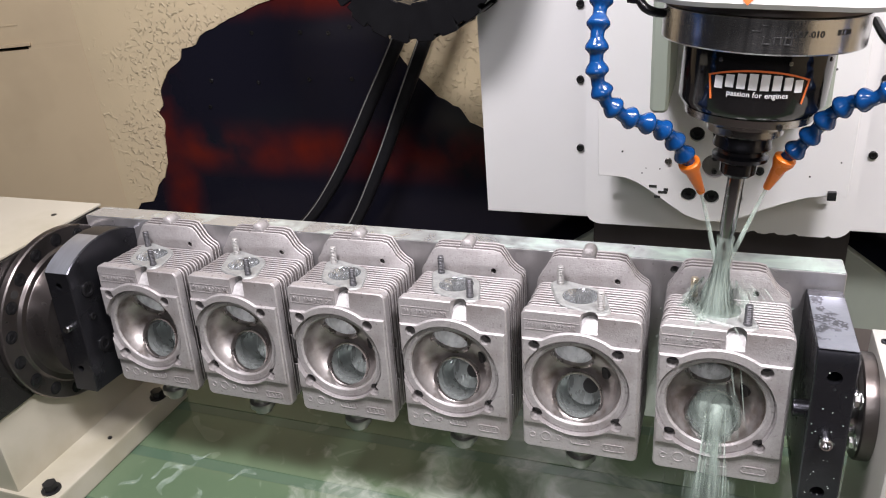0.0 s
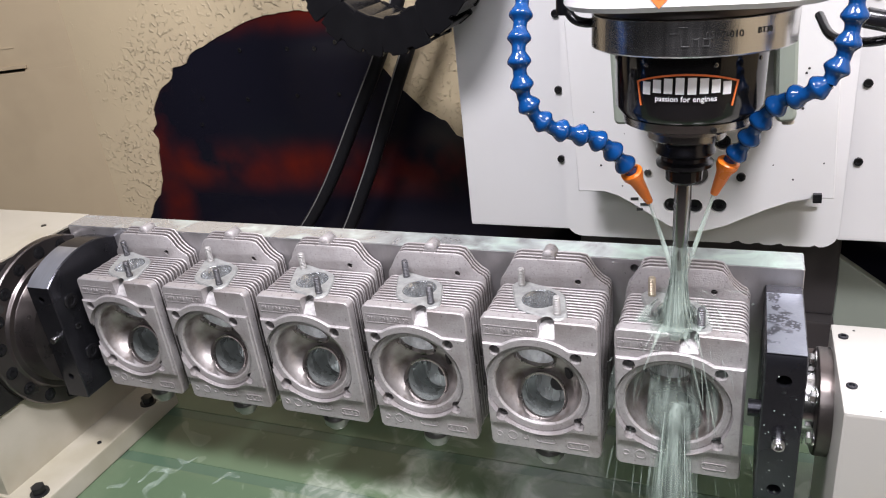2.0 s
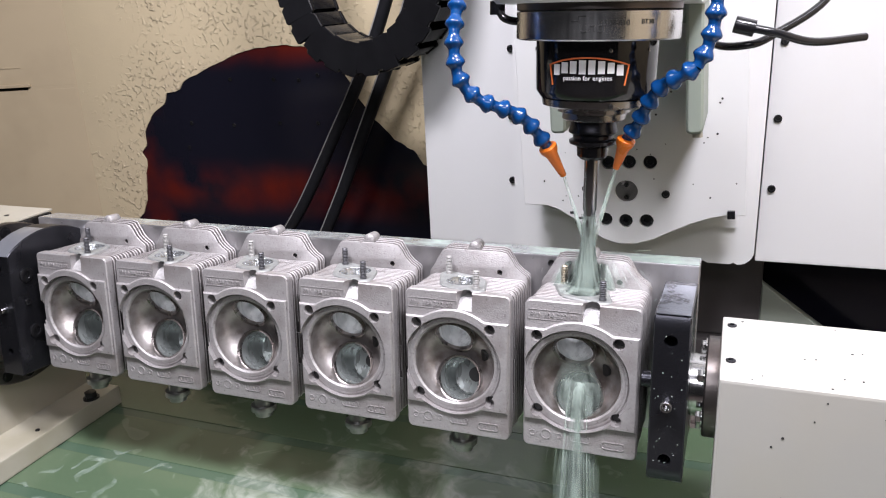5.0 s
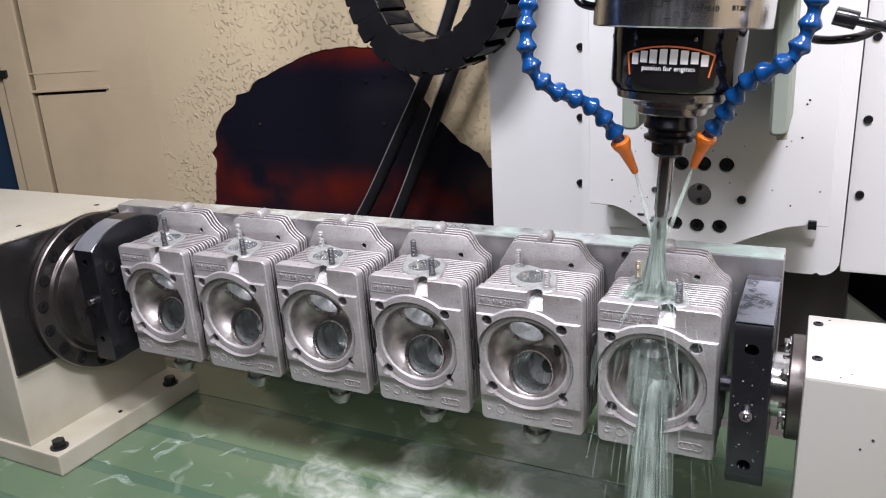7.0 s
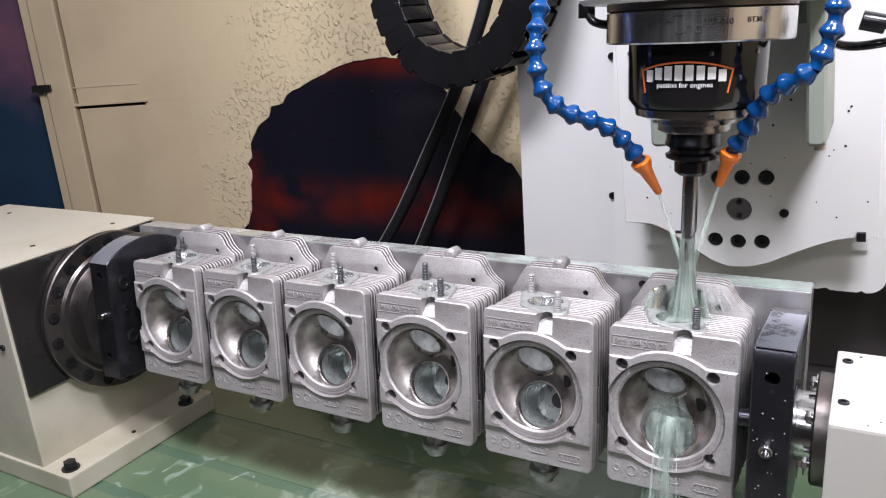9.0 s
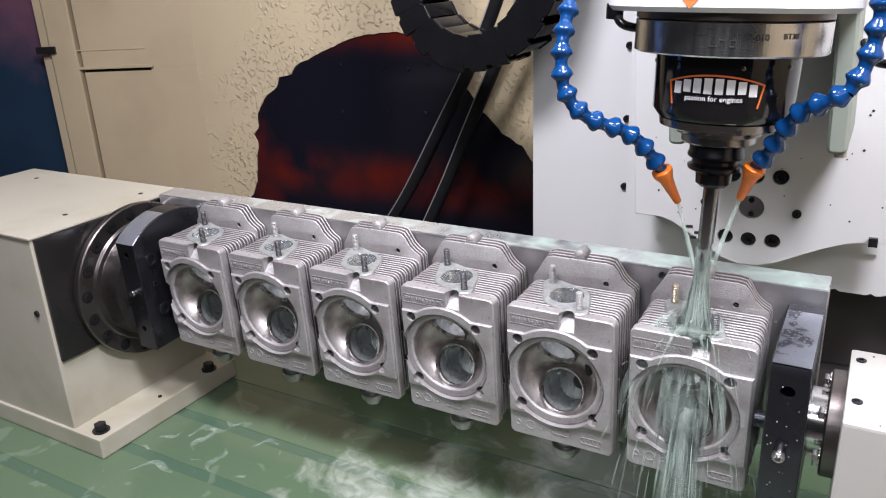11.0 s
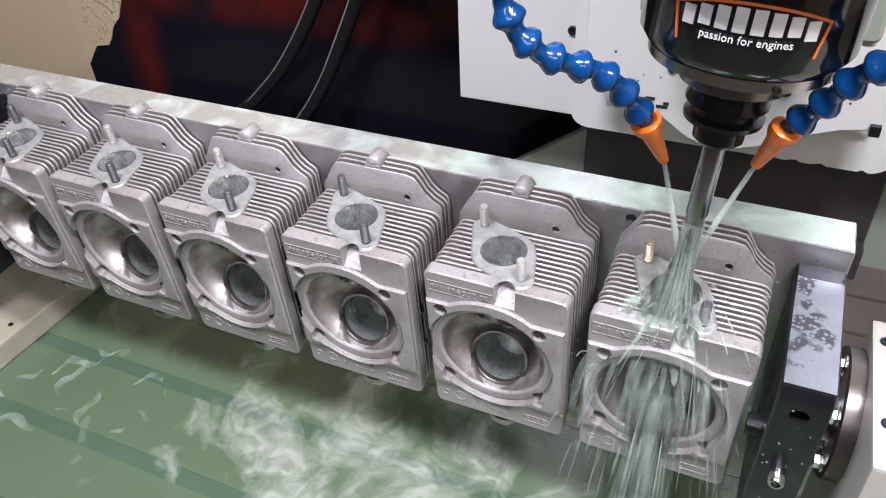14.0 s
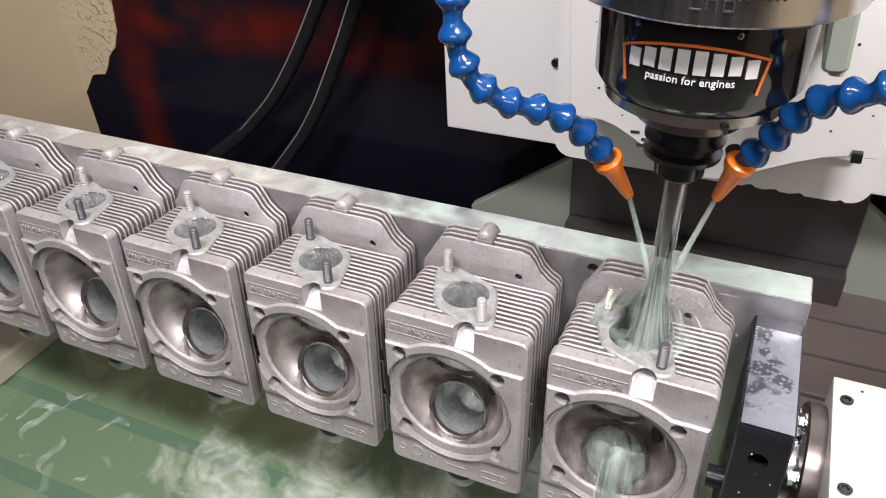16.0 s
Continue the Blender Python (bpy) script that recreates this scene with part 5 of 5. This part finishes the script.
    part("lug", lathe([(0.070, 0), (0.071, 0.0056), (0.0725, 0.0066), (0.0875, 0.0066), (0.0885, 0.0056), (0.090, 0)], (0.037, 0, 0.3155), (0, 1, 0), 24, closed=False), CAST, ob, smooth=50)
    part("lug", prism(rounded(0.0304, 0.0436, 0.300, 0.3155, 0.0005, 1), "y", 0.070, 0.0895), CAST, ob)
    nut = part("clamp_nut", cyl((0.0400, 0.024, 0.1050), (0.0400, 0.024, 0.1346), 0.0105, seg=20, bevel=0.0012), NUT, ob, "pale clamp nut", smooth=40)
    part("washer", cyl((0.0400, 0.024, 0.1120), (0.0400, 0.024, 0.1190), 0.0150, seg=24, bevel=0.001), NUT, nut, smooth=40)
    part("part_number", lettering("911 104 302 0R", 0.0072, 0.0004, Matrix.Translation((0.0150, -0.0006, 0.2695))), CAST, ob, "raised number 911 104 302 0R")
    frame_ = strip([(-0.0105, 0.2672), (0.0405, 0.2672), (0.0405, 0.2768), (-0.0105, 0.2768), (-0.0105, 0.2672)], 0.0004, 0.0005)
    part("casting_mark", frame_, CAST, ob)
    for x0, x1, z0, z1 in ((0.0335, 0.0530, 0.1455, 0.1525), (0.0640, 0.0860, 0.1430, 0.1500)):
        bm = strip(rounded(x0, x1, z0, z1, 0.003, 4) + [rounded(x0, x1, z0, z1, 0.003, 4)[0]], 0.0008, 0.0007)
        for k in range(4):
            u = x0 + 0.004 + (x1 - x0 - 0.008) * k / 3
            box(u - 0.0010, u + 0.0010, -0.0007, 0.0002, z0 + 0.0018, z1 - 0.0018, 0, bm)
        part("casting_mark", bm, CAST, ob)
    for x, r in ((-0.004, 0.0028), (0.0095, 0.0048), (0.0230, 0.0025)):
        ring = [(x + r * math.cos(2 * math.pi * k / 16), 0.1490 + r * math.sin(2 * math.pi * k / 16)) for k in range(17)]
        part("casting_mark", strip(ring, 0.0008, 0.0006), CAST, ob)
    return ob


HEADS = [cylinder_head()]
for k in range(1, 6):
    o = HEADS[0]
    HEADS.append(copy_thing(o, Matrix.Translation(ORIGIN[o.name] + Vector((PITCH * k, 0, 0)))))
for k, o in enumerate(HEADS):
    studs = [c for c in o.children if c.name.startswith("stud") and "boss" not in c.name and "hole" not in c.name]
    if k in (1, 2, 4):
        studs[1].data = studs[1].data.copy()
        studs[1].data.materials[0] = STUD_PALE
    if k == 4:
        studs[0].data = studs[0].data.copy()
        studs[0].data.materials[0] = STUD_PALE
    if k == 5:
        studs[1].data = studs[1].data.copy()
        studs[1].data.materials[0] = BRASS


# ---- coolant ----
def jet(tip, end):
    ob = thing("coolant_jet", tip, "thin milky green coolant jet from the nozzle", "coolant jet", "coolant jets")
    pts = [Vector(tip).lerp(Vector(end), k / 12) + Vector((0, 0, -0.004 * (k / 12) ** 2)) for k in range(13)]
    part("stream", tube(pts, lambda f: 0.0014 + 0.0010 * f, 10), COOLANT, ob, smooth=60)
    return ob


JETS = [jet((0.6458, 0.0219, 0.4031), (0.6640, 0.0275, 0.330)), jet((0.6952, 0.0219, 0.4092), (0.6685, 0.0275, 0.330))]
splash = thing("coolant_splash", (SX, SY, 0.30), "milky coolant running down the cutter and over the flange", "coolant splash")
for k in range(4):
    # a thin core of fog round the cutter
    g = 0.28 + 0.13 * k
    top = 0.362 - 0.010 * k
    veil = lathe([(0.2780, 0.0150 * g), (0.290, 0.0150 * g), (0.302, 0.0125 * g), (0.316, 0.0104 * g), (0.330, 0.0090 * g), (top, 0.0070), (top, 0.0068), (0.330, 0.0087 * g), (0.302, 0.0121 * g), (0.2780, 0.0146 * g)], (SX, SY, 0), (0, 0, 1), 30)
    for v in veil.verts:
        w = noise.noise_vector((v.co.x * 70 + k, v.co.y * 70, v.co.z * 25))
        v.co += Vector((w[0], w[1], 0)) * 0.004
    part("fog", veil, FOG, splash, smooth=80)
random.seed(5)
for k in range(130):
    # threads of coolant running down the cutter, flaring at its foot
    a, flare = random.uniform(0, 2 * math.pi), random.random() ** 1.6 * 0.0115
    z1, z0 = random.uniform(0.315, 0.362), random.uniform(0.281, 0.296)
    path = []
    for q in range(7):
        f = q / 6
        r = 0.0062 + flare * f ** 2.2
        path.append((SX + r * math.cos(a + 0.25 * f), SY + r * math.sin(a + 0.25 * f), z1 + (z0 - z1) * f))
    part("runnel", tube(path, lambda f, w=random.choice((0.0005, 0.0008, 0.0012)): w * (0.3 + 0.9 * f) * min(1.0, 5.2 - 5 * f), 6), THREAD, splash, smooth=60)
for k in range(6):
    # soft mist hanging round the foot of the cutter
    a = math.pi * k / 6
    bm = bmesh.new()
    grid = []
    for i in range(11):
        row = []
        for j in range(9):
            u, w = j / 4 - 1, i / 5 - 1
            bow = 0.003 * math.sin(2.2 * u + 1.7 * w + k)
            row.append(bm.verts.new((SX - 0.003 + 0.021 * u * math.cos(a) - bow * math.sin(a), SY - 0.002 + 0.021 * u * math.sin(a) + bow * math.cos(a), 0.303 + 0.030 * w)))
        grid.append(row)
    for p, q in zip(grid, grid[1:]):
        for j in range(8):
            bm.faces.new((p[j], p[j + 1], q[j + 1], q[j]))
    part("mist", bm, HAZE, splash, smooth=80)
random.seed(11)
for k, (r, h) in enumerate(((0.024, 0.2890), (0.017, 0.2898))):
    # a thin pool spreading on the flange
    bm = bmesh.new()
    c = bm.verts.new((SX - 0.004, SY - 0.002, h + 0.0006))
    ring = []
    for j in range(40):
        a = 2 * math.pi * j / 40
        q = r * (1 + 0.45 * noise.noise((2.2 * math.cos(a) + 9 * k, 2.2 * math.sin(a), 0.7)))
        ring.append(bm.verts.new((SX - 0.004 + q * math.cos(a), SY - 0.002 + q * math.sin(a), h)))
    for j in range(40):
        bm.faces.new((c, ring[j], ring[(j + 1) % 40]))
    part("pool", bm, FOG, splash, smooth=60)
for x0, x1, z1, w in ((0.660, 0.650, 0.258, 0.0024), (0.682, 0.700, 0.225, 0.0020), (0.690, 0.712, 0.200, 0.0014)):
    path = [(x0 + 0.004, 0.022, 0.2888), (x0, 0.006, 0.2876), (x0 + 0.2 * (x1 - x0), -0.0024, 0.2830), (x0 + 0.6 * (x1 - x0), -0.0034, 0.5 * (0.282 + z1)), (x1, -0.0040, z1)]
    part("rivulet", tube(spline(path, 6), lambda f, w=w: w * (0.9 - 0.6 * f), 8), FOG, splash, smooth=60)

pour = thing("coolant_pour", (0.660, -0.01, 0.19), "milky green coolant pouring out of the chamber", "coolant pour")
for k, r in enumerate((0.0026, 0.0045, 0.0066, 0.0088)):
    # a soft core
    path = [(0.664 + 0.0003 * k, 0.010, 0.203), (0.664, 0.001, 0.190), (0.665, -0.009, 0.155), (0.666, -0.016, 0.10), (0.667, -0.020, 0.05), (0.668, -0.022, 0.002)]
    core_ = tube(spline(path, 6), lambda f, r=r: r * (0.55 + 0.65 * f), 16)
    for v in core_.verts:
        w = noise.noise_vector((v.co.x * 160 + 5 * k, v.co.y * 160, v.co.z * 22))
        v.co += Vector((w[0], w[1], 0)) * 0.0042
    part("core", core_, FOG, pour, smooth=80)
for k in range(150):
    # many thin strands, closest in the middle of the stream
    u = random.gauss(0, 1)
    x, y0 = 0.664 + 0.0052 * u, 0.010 + random.uniform(-0.006, 0.006)
    spread, reach = 0.0065 * u + random.uniform(-0.004, 0.004), random.uniform(0.016, 0.034)
    f0, f1 = random.uniform(0.0, 0.45), random.uniform(0.6, 1.0)
    path = []
    for q in range(7):
        f = f0 + (f1 - f0) * q / 6
        path.append((x + spread * f, y0 - reach * math.sqrt(f), 0.203 - 0.201 * f ** 1.3))
    part("strand", tube(spline(path, 3), lambda f, w=random.choice((0.0004, 0.0006, 0.0009, 0.0013)): w * (0.35 + 0.65 * math.sin(3.14 * min(0.96, f + 0.04))), 6), MIST if k % 3 == 0 else THREAD, pour, smooth=60)
for x0, x1, y_ in ((0.650, 0.678, -0.010), (0.646, 0.684, -0.014)):
    bm = bmesh.new()
    grid = []
    for i in range(15):
        f = i / 14
        row = []
        for j in range(9):
            g = j / 8
            x = x0 + (x1 - x0) * g + (g - 0.5) * 0.012 * f
            w = noise.noise((x * 120, f * 2.0, y_ * 400)) * 0.004
            row.append(bm.verts.new((x, 0.010 + (y_ - 0.006) * math.sqrt(f) - 0.008 * f + w, 0.205 - 0.202 * f ** 1.25)))
        grid.append(row)
    for p, q in zip(grid, grid[1:]):
        for j in range(8):
            bm.faces.new((p[j], p[j + 1], q[j + 1], q[j]))
    part("veil", bm, VEIL, pour, smooth=80)
for y_, wide, seed in ((-0.001, 0.038, 7.0),):
    # a fan of coolant spreading inside the bowl
    bm = bmesh.new()
    grid = []
    for i in range(11):
        f = i / 10
        row = []
        for j in range(13):
            g = j / 6 - 1
            w = noise.noise((g * 5 + seed, f * 1.5, seed)) * 0.004
            row.append(bm.verts.new((0.664 + g * (0.010 + (wide - 0.010) * f), y_ - 0.010 * f + w, 0.248 - 0.078 * f - 0.006 * g * g * (1 - f))))
        grid.append(row)
    for p, q in zip(grid, grid[1:]):
        for j in range(12):
            bm.faces.new((p[j], p[j + 1], q[j + 1], q[j]))
    part("fan", bm, HAZE, pour, smooth=80)
spray = thing("coolant_spray", (0.660, -0.01, 0.22), "fan of coolant drops and threads thrown from the chamber", "coolant spray")
for k in range(120):
    a = random.uniform(-1.0, 1.0)
    x0, z0 = 0.664 + 0.028 * a + random.uniform(-0.004, 0.004), 0.2115 + 0.036 * math.sqrt(1 - min(1, a * a) * 0.8)
    vx, drop = 0.050 * a + random.uniform(-0.020, 0.020), random.uniform(0.07, 0.22)
    f0 = random.uniform(0.0, 0.88)
    f1 = min(1.0, f0 + random.uniform(0.05, 0.25))
    path = []
    for q in range(4):
        f = f0 + (f1 - f0) * q / 3
        path.append((x0 + vx * f, 0.012 - 0.035 * f, z0 - drop * f * f - 0.01 * f))
    part("thread", tube(spline(path, 2), lambda f, w=random.choice((0.0003, 0.0004, 0.0005, 0.0006, 0.0009)): w * (0.4 + 0.6 * math.sin(3.14 * min(0.97, f + 0.03))), 6), THREAD, spray, smooth=60)

for k in range(26):
    # flat ribbons running over the front edge and round the mouth of the chamber
    u = random.uniform(-1, 1)
    x0, x1 = 0.661 + 0.018 * u, 0.664 + 0.044 * u + random.uniform(-0.006, 0.006)
    low = random.uniform(0.165, 0.245)
    path = spline([(x0, 0.016, 0.2905), (x0 + 0.3 * (x1 - x0), -0.001, 0.2890), (x0 + 0.6 * (x1 - x0), -0.0075, 0.2740), (x1, -0.0095, 0.2540 - 0.010 * abs(u)), (x1 + 0.010 * u, -0.0140, 0.5 * (0.244 + low)), (x1 + 0.013 * u, -0.0200, low)], 5)
    bm = bmesh.new()
    wide = random.uniform(0.0010, 0.0034)
    edges = []
    for j, q in enumerate(path):
        w = wide * (0.25 + math.sin(math.pi * (j + 1) / (len(path) + 1))) * (1 + 0.35 * noise.noise((j * 0.6, k * 3.1, 0.2)))
        edges.append([bm.verts.new(q + Vector((e * w, 0.0012 * (1 - abs(e)) * -1, 0))) for e in (-1, 0, 1)])
    for p, q in zip(edges, edges[1:]):
        for j in (0, 1):
            bm.faces.new((p[j], p[j + 1], q[j + 1], q[j]))
    part("ribbon", bm, THREAD, spray, smooth=80)
for k in range(70):
    # threads flung off the flange, over the front edge and to both sides
    a = random.uniform(-2.6, 0.35)
    v = random.uniform(0.020, 0.075)
    drop = random.uniform(0.02, 0.14)
    f0 = random.uniform(0.15, 0.80)
    f1 = min(1.0, f0 + random.uniform(0.08, 0.28))
    path = []
    for q in range(4):
        f = f0 + (f1 - f0) * q / 3
        path.append((0.673 + v * math.cos(a) * f, 0.022 + (v + 0.012) * math.sin(a) * f - 0.004, 0.294 + 0.030 * f - drop * f * f))
    part("thread", tube(spline(path, 2), lambda f, w=random.choice((0.0003, 0.0004, 0.0005, 0.0007)): w * (0.4 + 0.6 * math.sin(3.14 * min(0.97, f + 0.03))), 6), THREAD, spray, smooth=60)
for y_, cx, cz, rx, rz in ((-0.018, 0.672, 0.235, 0.062, 0.085), (-0.030, 0.680, 0.200, 0.070, 0.100)):
    # a thin cloud of droplets hanging before the wet head
    bm = bmesh.new()
    grid = []
    for i in range(13):
        row = []
        for j in range(13):
            u, w = j / 6 - 1, i / 6 - 1
            row.append(bm.verts.new((cx + rx * u, y_ + 0.010 * (u * u + w * w) + 0.004 * noise.noise((u * 2, w * 2, cx * 50)), cz + rz * w)))
        grid.append(row)
    for p, q in zip(grid, grid[1:]):
        for j in range(12):
            bm.faces.new((p[j], p[j + 1], q[j + 1], q[j]))
    part("droplet_cloud", bm, HAZE, spray, "faint cloud of fine droplets", smooth=80)


# ---- motion ----
PIVOT = Vector((0.660, 0.388, 0.300))
# the spindle leans in the head at rest
SPINDLE_PLACE = Matrix.Translation((0.6780, 0.0311, 0.5000)) @ pose(0, 0, 0, -2.0, 4.13, 1.8) @ Matrix.Translation((-SX, -SY, -0.5))
# seconds, degrees of the swivelling head about its axis, and its shift
SWIVEL = [
    (0, -0.11, -0.0023, -0.0001, -0.0004),
    (0.5, -0.09, -0.0043, -0.0008, -0.0009),
    (1, -0.00, -0.0058, -0.0018, -0.0005),
    (1.5, -1.08, -0.0048, -0.0011, 0.0001),
    (2, -2.88, 0.0005, 0.0022, 0.0002),
    (2.5, -4.03, 0.0038, 0.0043, -0.0009),
    (3, -5.34, 0.0055, 0.0044, -0.0006),
    (3.2, -5.17, 0.0039, 0.0039, -0.0027),
    (5.3, -1.51, 0.0003, -0.0004, -0.0006),
    (5.5, -0.40, -0.0006, -0.0023, 0.0002),
    (6, -0.29, -0.0010, -0.0023, -0.0004),
    (6.5, -0.06, -0.0012, -0.0029, 0.0002),
    (7, -0.66, -0.0002, -0.0030, -0.0001),
    (7.5, -3.50, 0.0023, 0.0020, -0.0007),
    (8, -5.04, 0.0038, 0.0042, -0.0006),
    (8.5, -4.33, 0.0042, 0.0043, -0.0013),
    (9.1, -2.80, 0.0030, 0.0020, -0.0008),
    (9.6, -0.70, 0.0010, 0.0000, 0.0000),
    (10.1, -0.30, 0.0005, 0.0000, 0.0000),
    (10.8, -2.57, 0.0016, 0.0001, 0.0004),
    (11, -2.41, 0.0018, -0.0002, 0.0014),
    (11.5, -4.64, 0.0050, -0.0006, -0.0028),
    (12, -4.93, 0.0017, -0.0010, -0.0023),
    (12.5, -4.17, 0.0030, -0.0047, -0.0020),
    (13, -1.21, -0.0005, -0.0006, -0.0032),
    (13.5, -0.18, 0.0016, -0.0002, -0.0013),
    (14, -0.91, -0.0005, -0.0009, -0.0050),
    (14.5, -2.84, 0.0028, 0.0033, -0.0071),
    (15, -5.55, 0.0032, 0.0043, -0.0066),
    (15.5, -6.28, 0.0046, 0.0035, -0.0059),
    (16, -3.21, 0.0032, -0.0009, -0.0036),
]


def swivel(ob, place=Matrix.Identity(4)):
    """Turn a thing with the head; place moves it from where it was drawn to the head at rest."""
    for_head = Matrix.Translation(-PIVOT) @ place @ Matrix.Translation(ORIGIN[ob.name])
    walk(ob, [(t, Matrix.Translation(PIVOT + Vector((x, y, z))) @ Matrix.Rotation(radians(b), 4, "Y") @ for_head) for t, b, x, y, z in SWIVEL])


def motions():
    times = [r[0] for r in TABLE]
    for ob in (table, rotary, tail):
        walk(ob, [(t, Matrix.Translation(ORIGIN[ob.name] + Vector((x, y, 0)))) for t, x, y, a in TABLE])
    axis = Vector((0, AXIS_Y, AXIS_Z))
    for k, ob in enumerate([fixture] + HEADS):
        base = ORIGIN["tilting_fixture"] if k == 0 else ORIGIN["cylinder_head"] + Vector((PITCH * (k - 1), 0, 0))
        walk(ob, [(t, Matrix.Translation(axis + Vector((x, y, 0))) @ pose(0, 0, 0, a) @ Matrix.Translation(base - axis)) for t, x, y, a in TABLE])
    for ob in (slide, headstock, hose_left, hose_right, *JETS):
        swivel(ob)
    for ob in (spindle, splash):
        swivel(ob, SPINDLE_PLACE)
    for ob in (pour, spray):
        rows = []
        for t, x, y, a in TABLE:
            out = (a + 3.4) / 9.8
            lift = Vector((0, 0.055 * (1 - out) ** 1.5, 0.012 * (1 - out))) if ob is spray else Vector((0, 0.004 * (1 - out), 0))
            rows.append((t, Matrix.Translation(ORIGIN[ob.name] + Vector((x, y, 0)) + lift)))
        walk(ob, rows)


motions()
